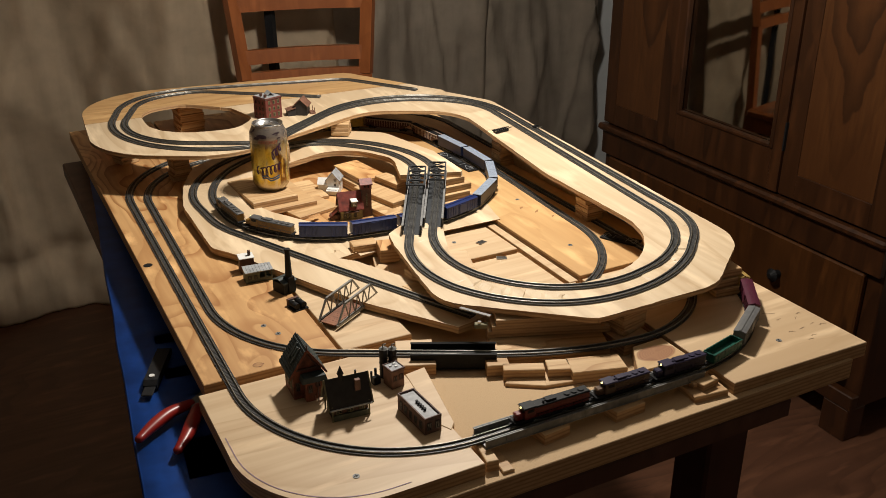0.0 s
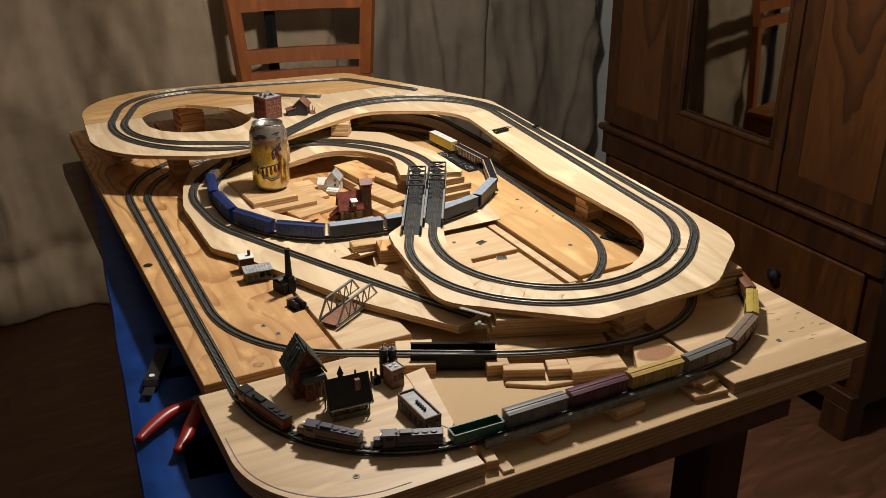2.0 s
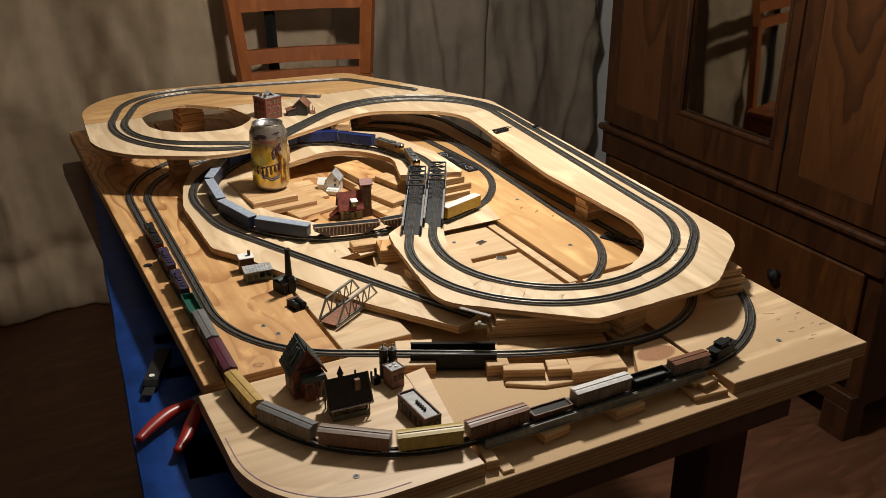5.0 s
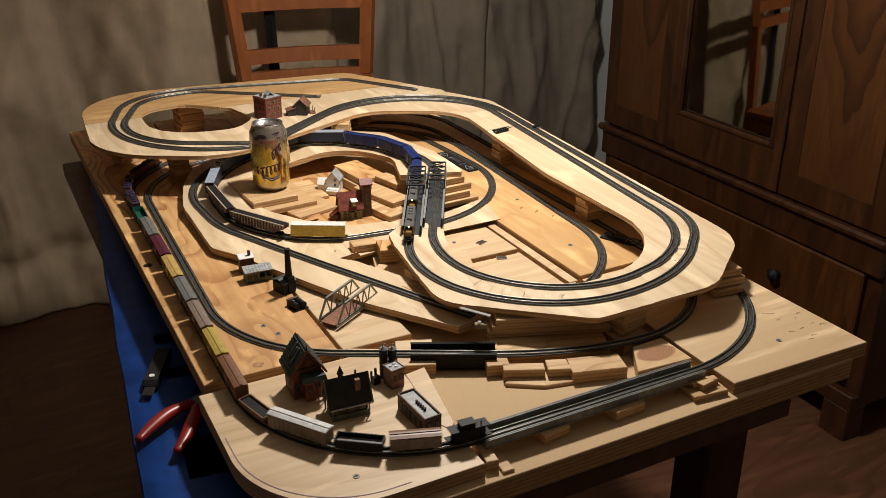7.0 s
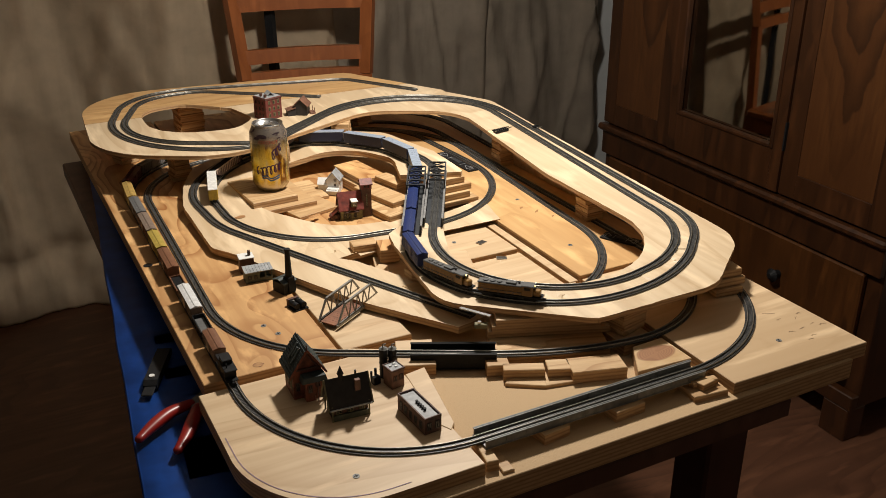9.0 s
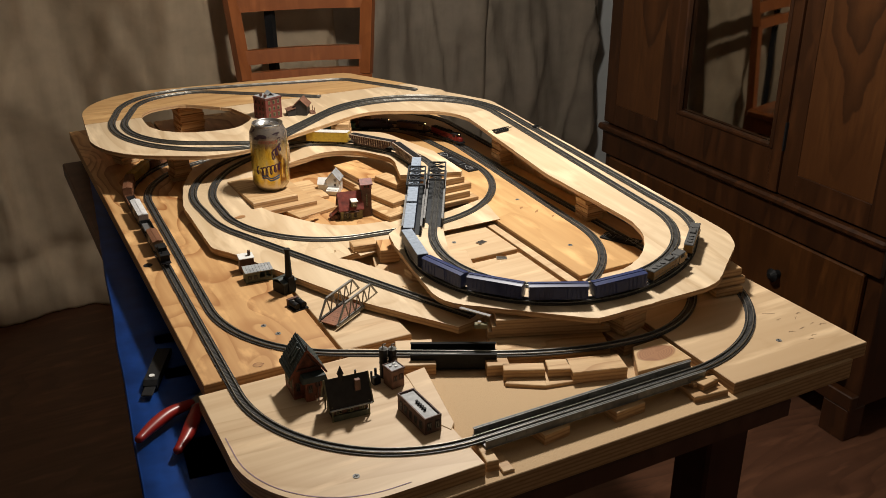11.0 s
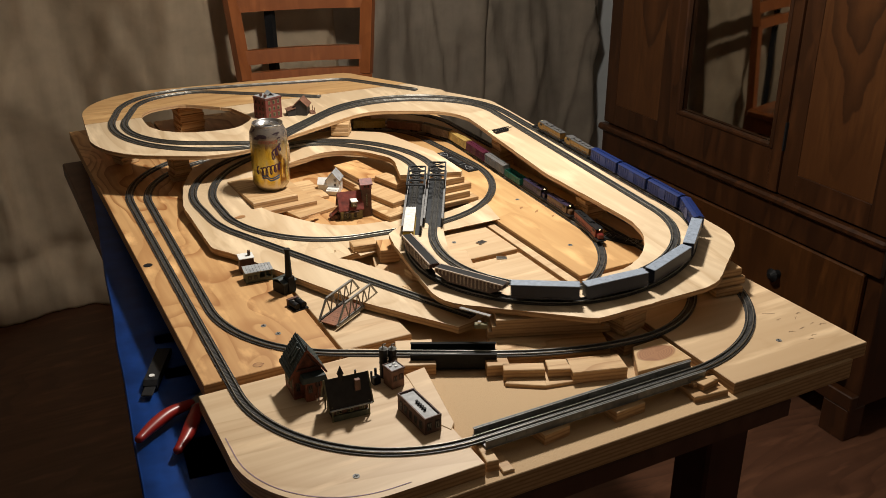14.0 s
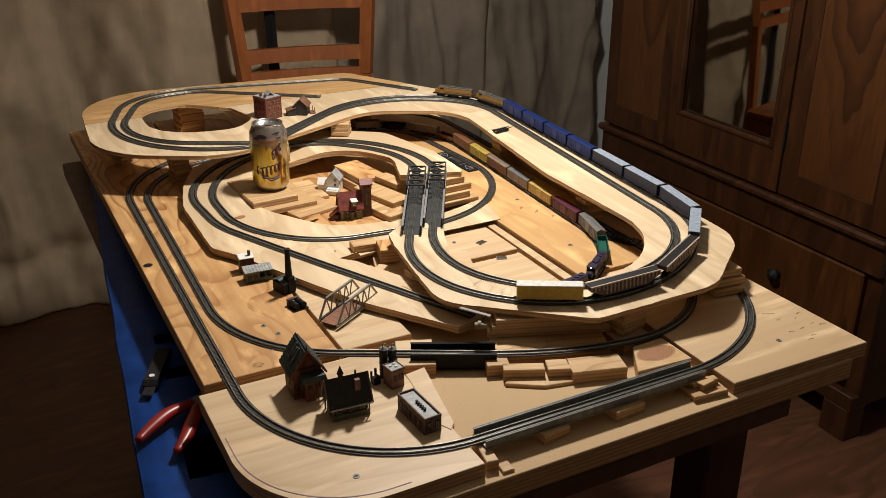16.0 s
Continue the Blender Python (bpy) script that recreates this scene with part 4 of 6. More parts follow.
def church():
    t = thing("model_chapel", pose(0.3010, 0.7965, ZB, 0, 0, -4.5), "dark-roofed model chapel with a small spire", "model house", "model buildings")
    w, d, h, peak = 0.043, 0.026, 0.020, 0.044
    bm = bmesh.new()
    gable_walls(bm, w - 0.004, d - 0.002, h, peak - 0.002)
    part("wall", bm, M["brown_wall"], t)
    bm = bmesh.new()
    gable(bm, w - 0.001, d, h, peak, 0.003)
    part("roof", bm, M["dark_roof"], t)
    for side in (-1, 1):
        bm = bmesh.new()
        for sy in (-1, 1):
            bar(bm, (side * (w / 2 + 0.003), sy * (d / 2 + 0.003), h - 0.0050), (side * (w / 2 + 0.003), 0, peak + 0.0010), 0.0014)
        part("bargeboard", bm, M["cream_wall"], t)
    bm = bmesh.new()
    cyl(bm, 0.0032, 0.0026, -0.003, 0.005, 6)
    cyl(bm, 0.0040, 0.0003, 0.005, 0.015, 6)
    part("spire", bm, M["dark_roof"], t, m=pose(-0.006, 0.0, peak))
    bm = bmesh.new()
    box(bm, 0.007, 0.013, -0.010, -0.005, 0.030, 0.043, 0.0004)
    part("chimney", bm, M["rust_roof"], t)
    bm = bmesh.new()
    cyl(bm, 0.0012, 0.0012, peak - 0.002, peak + 0.005, 8, Matrix.Translation((0.011, 0.001, 0)))
    part("vent_pipe", bm, M["dark_roof"], t)
    bm = bmesh.new()
    box(bm, -w / 2 - 0.002, w / 2 + 0.002, -d / 2 - 0.0042, -d / 2 - 0.0030, h - 0.0052, h - 0.0036)
    part("gutter", bm, M["grey_roof"], t)
    bm = bmesh.new()
    box(bm, -w / 2 + 0.002, w / 2 - 0.002, -d / 2 - 0.0015, -d / 2 + 0.001, 0.0, 0.0070, 0.0003)
    part("stone_base", bm, M["green_wall"], t)
    for x in (-0.013, 0.000, 0.013):
        window(t, x, -d / 2 + 0.0008, 0.0075, 0.0065, 0.0085, "-y", "cream_wall")
    for y in (-0.006, 0.006):
        window(t, -w / 2 + 0.0018, y, 0.006, 0.005, 0.010, "-x", "cream_wall")
    for sx, sy in itertools.product((-1, 1), (-1, 1)):
        bm = bmesh.new()
        bar(bm, (sx * (w / 2 - 0.001), sy * (d / 2 + 0.001), 0), (sx * (w / 2 - 0.001), sy * (d / 2 + 0.001), h - 0.001), 0.0016)
        part("corner_post", bm, M["cream_wall"], t)


def silo_house():
    t = thing("model_factory", pose(0.3685, 0.8220, ZB, 0, 0, 9), "brown model boiler house with two dark cylinders", "model building", "model buildings")
    bm = bmesh.new()
    box(bm, -0.0085, 0.0085, -0.0090, 0.0090, 0, 0.023, 0.0005)
    part("wall", bm, M["rust_roof"], t)
    for a in ((-0.0090, 0.0090, -0.0095, -0.0083), (-0.0090, 0.0090, 0.0083, 0.0095), (-0.0090, -0.0078, -0.0083, 0.0083), (0.0078, 0.0090, -0.0083, 0.0083)):
        bm = bmesh.new()
        box(bm, *a, 0.0226, 0.0246)
        part("parapet", bm, M["brown_wall"], t)
    bm = bmesh.new()
    box(bm, -0.0078, 0.0078, -0.0083, 0.0083, 0.023, 0.0238)
    roof = part("roof", bm, M["grey_roof"], t)
    bm = bmesh.new()
    for x, y in ((-0.003, 0.002), (0.002, -0.002), (0.003, 0.004)):
        box(bm, x - 0.0016, x + 0.0016, y - 0.0012, y + 0.0012, 0.0238, 0.0252, 0.0003)
    part("roof_vent", bm, M["white_wall"], roof)
    for x, y, h in ((0.0000, 0.0205, 0.037), (0.0100, 0.0175, 0.035)):
        bm = bmesh.new()
        cyl(bm, 0.0050, 0.0048, 0, h, 18)
        for k in range(1, 4):
            cyl(bm, 0.0053, 0.0053, h * k / 4, h * k / 4 + 0.0007, 18)
        tank = part("tank", bm, M["black"], t, m=pose(x, y, 0))
        bm = bmesh.new()
        cyl(bm, 0.0053, 0.0030, h, h + 0.0022, 18)
        part("lid", bm, M["girder_grey"], tank)
        bm = bmesh.new()
        bar(bm, (-0.003, -0.002, h + 0.001), (-0.001, -0.001, h + 0.007), 0.0011)
        bar(bm, (-0.001, -0.001, h + 0.006), (0.004, 0.001, h + 0.0045), 0.0011)
        part("pipe", bm, M["silver"], tank)
    bm = bmesh.new()
    box(bm, -0.020, -0.011, 0.010, 0.016, 0, 0.010, 0.0005)
    cyl(bm, 0.0016, 0.0016, 0.0, 0.017, 10, Matrix.Translation((-0.013, 0.018, 0)))
    cyl(bm, 0.0014, 0.0014, 0.0, 0.014, 10, Matrix.Translation((-0.018, 0.019, 0)))
    part("annex", bm, M["black"], t)
    for x in (-0.004, 0.004):
        window(t, x, -0.0092, 0.010, 0.0045, 0.007, "-y", "brown_wall")
    for y in (-0.004, 0.004):
        window(t, 0.0087, y, 0.010, 0.0045, 0.007, "x", "brown_wall")


def shed():
    t = thing("model_warehouse", pose(0.3635, 0.747, ZB, 0, 0, 4), "long brown model warehouse with a grey flat roof", "model building", "model buildings")
    w, d, h = 0.0205, 0.058, 0.019
    bm = bmesh.new()
    box(bm, -w / 2, w / 2, -d / 2, d / 2, 0, h - 0.002, 0.0003)
    part("wall", bm, M["brown_wall"], t)
    for a in ((-w / 2, w / 2, -d / 2, -d / 2 + 0.0014), (-w / 2, w / 2, d / 2 - 0.0014, d / 2), (-w / 2, -w / 2 + 0.0014, -d / 2 + 0.0014, d / 2 - 0.0014), (w / 2 - 0.0014, w / 2, -d / 2 + 0.0014, d / 2 - 0.0014)):
        bm = bmesh.new()
        box(bm, *a, h - 0.002, h + 0.0012)
        part("parapet", bm, M["brown_wall"], t)
    bm = bmesh.new()
    box(bm, -w / 2 + 0.0014, w / 2 - 0.0014, -d / 2 + 0.0014, d / 2 - 0.0014, h - 0.002, h - 0.0008)
    part("roof", bm, M["grey_roof"], t)
    for k in range(5):
        bm = bmesh.new()
        cyl(bm, 0.0016, 0.0016, 0, 0.003, 10)
        part("roof_vent", bm, M["black"], t, m=pose(0.0, -0.012 + k * 0.0042, h - 0.0008))
    for k in range(5):
        window(t, -w / 2 - 0.0002, -0.021 + k * 0.0105, 0.005, 0.0055, 0.009, "-x", "dark_roof")
    for x in (-0.005, 0.005):
        window(t, x, -d / 2 - 0.0002, 0.005, 0.0055, 0.009, "-y", "dark_roof")


def huts():
    t = thing("model_depot", pose(0.314, 1.157, ZB, 0, 0, -4), "grey-green open-sided model depot with a tin roof", "model building", "model buildings")
    w, d, h = 0.038, 0.018, 0.017
    for a in ((-w / 2, -w / 2 + 0.020, -d / 2, -d / 2 + 0.0012), (-w / 2, w / 2, d / 2 - 0.0012, d / 2), (-w / 2, -w / 2 + 0.0012, -d / 2 + 0.0012, d / 2 - 0.0012)):
        bm = bmesh.new()
        box(bm, *a, 0, h)
        part("wall", bm, M["green_wall"], t)
    bm = bmesh.new()
    box(bm, -w / 2, w / 2, -d / 2, d / 2, 0, 0.0012)
    part("floor_slab", bm, M["green_wall"], t)
    for x in (0.009, 0.018):
        bm = bmesh.new()
        bar(bm, (x, -d / 2 + 0.001, 0), (x, -d / 2 + 0.001, h), 0.0018)
        part("post", bm, M["green_wall"], t)
    bm = bmesh.new()
    box(bm, 0.0012, w / 2, -d / 2, -d / 2 + 0.001, 0.001, 0.006)
    part("railing", bm, M["green_wall"], t)
    for k in range(9):
        bm = bmesh.new()
        x = -w / 2 - 0.001 + (w + 0.002) * k / 9
        box(bm, x + 0.0002, x + (w + 0.002) / 9 - 0.0002, -d / 2 - 0.002, d / 2 + 0.001, 0, 0.0012)
        part("roof_sheet", bm, M["grey_roof"], t, m=pose(0, 0, h, 6, 0, 0))
    for x in (-0.013, -0.005):
        window(t, x, -d / 2 - 0.0002, 0.005, 0.0045, 0.006, "-y", "dark_roof")
    t = thing("model_hut", pose(0.308, 1.192, ZB, 0, 0, -6), "small brown model hut with a white roof and chimney", "model building", "model buildings")
    bm = bmesh.new()
    box(bm, -0.010, 0.010, -0.009, 0.009, 0, 0.022, 0.0004)
    part("wall", bm, M["brown_wall"], t)
    bm = bmesh.new()
    box(bm, -0.011, 0.011, -0.010, 0.010, 0.022, 0.0235, 0.0004)
    part("roof", bm, M["white_wall"], t)
    bm = bmesh.new()
    box(bm, 0.003, 0.007, -0.002, 0.002, 0.0235, 0.031, 0.0003)
    part("chimney", bm, M["brown_wall"], t)


def stack_works():
    t = thing("model_powerhouse", pose(0.3360, 1.106, ZB, 0, 0, 20), "black model powerhouse with a tall tapered chimney", "model building", "model buildings")
    bm = bmesh.new()
    box(bm, -0.011, 0.010, -0.012, 0.012, 0, 0.016, 0.0004)
    part("wall", bm, M["black"], t)
    bm = bmesh.new()
    gable(bm, 0.021, 0.024, 0.016, 0.020, 0.001)
    part("roof", bm, M["teal_roof"], t)
    bm = bmesh.new()
    box(bm, -0.0055, 0.0055, -0.0055, 0.0055, 0.0, 0.024, 0.0004)
    part("plinth", bm, M["black"], t, m=pose(0.002, -0.008, 0))
    bm = bmesh.new()
    cyl(bm, 0.0048, 0.0034, 0.024, 0.063, 20)
    cyl(bm, 0.0040, 0.0040, 0.062, 0.0645, 20)
    part("chimney", bm, M["black"], t, m=pose(0.002, -0.008, 0))
    t = thing("model_tank_group", pose(0.3345, 1.050, ZB, 0, 0, 12) @ Matrix.Scale(0.82, 4), "pair of black model tanks on a brown base", "model tank", "model buildings")
    bm = bmesh.new()
    box(bm, -0.013, 0.013, -0.012, 0.012, 0, 0.002, 0.0003)
    part("base_plate", bm, M["black"], t)
    for x in (-0.006, 0.006):
        bm = bmesh.new()
        cyl(bm, 0.0050, 0.0050, -0.010, 0.010, 18, pose(x, 0, 0.0075, 90))
        tank = part("tank", bm, M["black"], t, smooth=False)
        bm = bmesh.new()
        cyl(bm, 0.0015, 0.0015, 0.011, 0.0145, 10, Matrix.Translation((x, 0.002, 0)))
        part("valve", bm, M["girder_grey"], tank)
    bm = bmesh.new()
    box(bm, -0.010, 0.010, 0.0122, 0.018, 0, 0.012, 0.0004)
    part("back_wall", bm, M["brown_wall"], t)


def pit_houses():
    t = thing("model_cottage", pose(0.540, 1.436, ZB, 0, 0, -35), "white model cottage with a grey roof in the pit", "model house", "model buildings")
    bm = bmesh.new()
    gable_walls(bm, 0.026, 0.022, 0.024, 0.036)
    part("wall", bm, M["white_wall"], t, m=pose(0, 0, 0, 0, 0, 90))
    bm = bmesh.new()
    gable(bm, 0.026, 0.022, 0.024, 0.037, 0.002)
    part("roof", bm, M["grey_roof"], t, m=pose(0, 0, 0, 0, 0, 90))
    bm = bmesh.new()
    box(bm, -0.008, 0.010, -0.024, -0.0132, 0, 0.011, 0.0003)
    part("porch", bm, M["white_wall"], t)
    bm = bmesh.new()
    box(bm, -0.0095, 0.0115, -0.0255, -0.0125, 0.011, 0.0124, 0.0003)
    part("porch_roof", bm, M["white_wall"], t, m=pose(0, 0, 0, 8, 0, 0))
    bm = bmesh.new()
    gable_walls(bm, 0.015, 0.014, 0.016, 0.024)
    part("wing", bm, M["white_wall"], t, m=pose(-0.0185, -0.006, 0))
    bm = bmesh.new()
    gable(bm, 0.015, 0.014, 0.016, 0.0245, 0.0016)
    part("wing_roof", bm, M["white_wall"], t, m=pose(-0.0185, -0.006, 0))
    for z in (0.010, 0.019):
        window(t, 0.0112, -0.004, z, 0.005, 0.006, "x", "white_wall")
        window(t, 0.004, -0.0132, z + 0.002, 0.005, 0.006, "-y", "white_wall")
    t = thing("model_station", pose(0.518, 1.313, ZB - 0.0003, 0, 0, -10), "cream model station house with red tiled roofs and tower", "model house", "model buildings")
    bm = bmesh.new()
    gable_walls(bm, 0.036, 0.026, 0.020, 0.042)
    part("wall", bm, M["cream_wall"], t)
    bm = bmesh.new()
    gable(bm, 0.036, 0.026, 0.020, 0.043, 0.0025)
    part("roof", bm, M["red_roof"], t)
    bm = bmesh.new()
    box(bm, 0.0, 0.009, -0.016, -0.006, 0.022, 0.033, 0.0003)
    part("dormer", bm, M["cream_wall"], t)
    bm = bmesh.new()
    box(bm, -0.001, 0.010, -0.0175, -0.004, 0.033, 0.0342, 0.0003)
    part("dormer_roof", bm, M["white_wall"], t, m=pose(0, 0, 0, 4, 0, 0))
    bm = bmesh.new()
    box(bm, 0.0185, 0.0345, -0.009, 0.007, 0, 0.048, 0.0004)
    part("tower", bm, M["brown_wall"], t)
    bm = bmesh.new()
    gable_walls(bm, 0.0175, 0.0175, 0.008, 0.014)
    part("tower_loft", bm, M["red_roof"], t, m=pose(0.0265, -0.001, 0.048))
    bm = bmesh.new()
    gable(bm, 0.0175, 0.0175, 0.008, 0.0145, 0.0015)
    part("tower_roof", bm, M["red_roof"], t, m=pose(0.0265, -0.001, 0.048))
    bm = bmesh.new()
    box(bm, -0.012, 0.012, -0.0165, -0.0132, 0.0125, 0.0140, 0.0003)
    part("balcony", bm, M["brown_wall"], t)
    bm = bmesh.new()
    box(bm, -0.011, 0.011, -0.006, 0.006, 0, 0.0014)
    part("lean_roof", bm, M["red_roof"], t, m=pose(-0.026, -0.004, 0.012, 0, -42, 0))
    bm = bmesh.new()
    box(bm, -0.033, -0.019, -0.009, 0.005, 0, 0.009, 0.0003)
    part("annex", bm, M["brown_wall"], t)
    for x in (-0.011, -0.003, 0.006):
        window(t, x, -0.0132, 0.004, 0.0045, 0.006, "-y", "dark_roof")
        window(t, x, -0.0132, 0.0145, 0.0045, 0.005, "-y", "white_wall")
    window(t, 0.0045, -0.0162, 0.024, 0.005, 0.007, "-y", "white_wall")
    window(t, 0.0265, -0.0092, 0.020, 0.0022, 0.020, "-y", "cream_wall")
    for x in (0.0235, 0.0295):
        window(t, x, -0.0100, 0.050, 0.003, 0.005, "-y", "brown_wall")


def deck_houses():
    z = ZB + 0.0748
    t = thing("model_block", Matrix.Translation((0.505, 1.681, z)) @ Matrix.Rotation(radians(20), 4, "Z") @ Matrix.Scale(1.04, 4), "three-storey red brick model block with a grey roof", "model building", "model buildings")
    w, d, h = 0.036, 0.036, 0.040
    bm = bmesh.new()
    box(bm, -w / 2, w / 2, -d / 2, d / 2, 0, h, 0.0003)
    part("wall", bm, M["brick_wall"], t)
    bm = bmesh.new()
    box(bm, -w / 2 - 0.001, w / 2 + 0.001, -d / 2 - 0.001, d / 2 + 0.001, h - 0.003, h - 0.0012, 0.0003)
    part("cornice", bm, M["brown_wall"], t)
    bm = bmesh.new()
    box(bm, -w / 2 + 0.001, w / 2 - 0.001, -d / 2 + 0.001, d / 2 - 0.001, h, h + 0.0008)
    part("roof", bm, M["grey_roof"], t)
    bm = bmesh.new()
    gable(bm, 0.020, 0.012, 0.0, 0.006, 0.0)
    part("skylight", bm, M["grey_roof"], t, m=pose(0.005, 0.0, h + 0.001, 0, 0, 70))
    for x, y in ((-0.012, -0.010), (-0.012, 0.002)):
        bm = bmesh.new()
        box(bm, -0.002, 0.002, -0.002, 0.002, 0, 0.006, 0.0003)
        part("chimney", bm, M["brown_wall"], t, m=pose(x, y, h))
    for k in range(3):
        for x in (-0.010, 0.0, 0.010):
            window(t, x, -d / 2 - 0.0002, 0.005 + 0.0115 * k, 0.0042, 0.007, "-y", "cream_wall")
        for y in (-0.010, 0.0, 0.010):
            window(t, w / 2 + 0.0002, y, 0.005 + 0.0115 * k, 0.0042, 0.007, "x", "cream_wall")
            window(t, -w / 2 - 0.0002, y, 0.005 + 0.0115 * k, 0.0042, 0.007, "-x", "brown_wall")
    t = thing("model_barn", pose(0.570, 1.672, z, 0, 0, -5), "dark model barn with a rusty brown roof", "model building", "model buildings")
    bm = bmesh.new()
    gable_walls(bm, 0.026, 0.024, 0.020, 0.030)
    part("wall", bm, M["dark_roof"], t, m=pose(0, 0, 0, 0, 0, 62))
    bm = bmesh.new()
    gable(bm, 0.026, 0.024, 0.020, 0.031, 0.003)
    part("roof", bm, M["rust_roof"], t, m=pose(0, 0, 0, 0, 0, 62))
    bm = bmesh.new()
    box(bm, -0.030, -0.014, -0.008, 0.008, 0, 0.011, 0.0003)
    part("annex", bm, M["dark_roof"], t)
    bm = bmesh.new()
    box(bm, -0.009, 0.009, -0.010, 0.010, 0, 0.0013, 0.0002)
    part("annex_roof", bm, M["rust_roof"], t, m=pose(-0.023, 0, 0.0125, 0, -14, 0))
    bm = bmesh.new()
    box(bm, 0.014, 0.024, -0.010, 0.008, 0.0, 0.0035, 0.0003)
    part("loading_dock", bm, M["rust_roof"], t)
    for y in (-0.009, 0.007):
        bm = bmesh.new()
        bar(bm, (0.0225, y, 0.0035), (0.0225, y, 0.012), 0.0014)
        part("dock_post", bm, M["rust_roof"], t)


loose_truss()
tower_house()
church()
silo_house()
shed()
huts()
stack_works()
pit_houses()
deck_houses()


# ---------------------------------------------------------------- the drinks can
def can_skin():
    m, nt, p = node_mat("can_print_and_glints")
    tc = nt.nodes.new("ShaderNodeTexCoord")
    sp = nt.nodes.new("ShaderNodeSeparateXYZ")
    nt.links.new(tc.outputs["Object"], sp.inputs[0])
    n, _ = noise_of(nt, 26, 3, (1, 1, 0.35))
    n2, _ = noise_of(nt, 40, 3, (1, 1, 0.5))
    glints, _ = noise_of(nt, 60, 2, (1, 1, 0.25))
    c = mixer(nt, (0.62, 0.44, 0.05), (0.66, 0.60, 0.42), ramp(nt, n, 0.44, 0.54))
    c = mixer(nt, c, (0.22, 0.11, 0.018), ramp(nt, n2, 0.53, 0.60))
    # bright upright streaks: metallic highlights painted over the print
    c = mixer(nt, c, (0.72, 0.55, 0.12), ramp(nt, glints, 0.58, 0.62))
    lo = ramp(nt, sp.outputs[2], 0.008, 0.022)
    hi = ramp(nt, sp.outputs[2], 0.080, 0.100)
    c = mixer(nt, (0.55, 0.48, 0.34), c, lo)
    n3, _ = noise_of(nt, 60, 2, (1, 1, 2.2))
    c = mixer(nt, c, mixer(nt, (0.46, 0.40, 0.35), (0.12, 0.08, 0.10), ramp(nt, n3, 0.56, 0.62)), hi)
    nt.links.new(c, p.inputs["Base Color"])
    p.inputs["Metallic"].default_value, p.inputs["Roughness"].default_value = 0.8, 0.27
    return m


def ribbon(bm, pts, r, w, th=0.0003):
    """A painted stroke round the can: pts of angle in degrees and height."""
    last = None
    smooth = []
    for i in range(len(pts) - 1):
        a, b, c, d = pts[max(i - 1, 0)], pts[i], pts[i + 1], pts[min(i + 2, len(pts) - 1)]
        for k in range(6):
            u = k / 6
            smooth.append(tuple(0.5 * (2 * b[q] + (c[q] - a[q]) * u + (2 * a[q] - 5 * b[q] + 4 * c[q] - d[q]) * u * u + (3 * b[q] - a[q] - 3 * c[q] + d[q]) * u ** 3) for q in (0, 1)))
    smooth.append(pts[-1])
    for i, (a, z) in enumerate(smooth):
        p, q = smooth[max(i - 1, 0)], smooth[min(i + 1, len(smooth) - 1)]
        dx, dz = radians(q[0] - p[0]) * r, q[1] - p[1]
        l = math.hypot(dx, dz) or 1
        nx, nz = -dz / l * w, dx / l * w
        row = []
        for s in (-1, 1):
            an = radians(a) + s * nx / r
            row.append(bm.verts.new(((r + th) * math.cos(an), (r + th) * math.sin(an), z + s * nz)))
        if last:
            bm.faces.new((last[0], row[0], row[1], last[1]))
        last = row


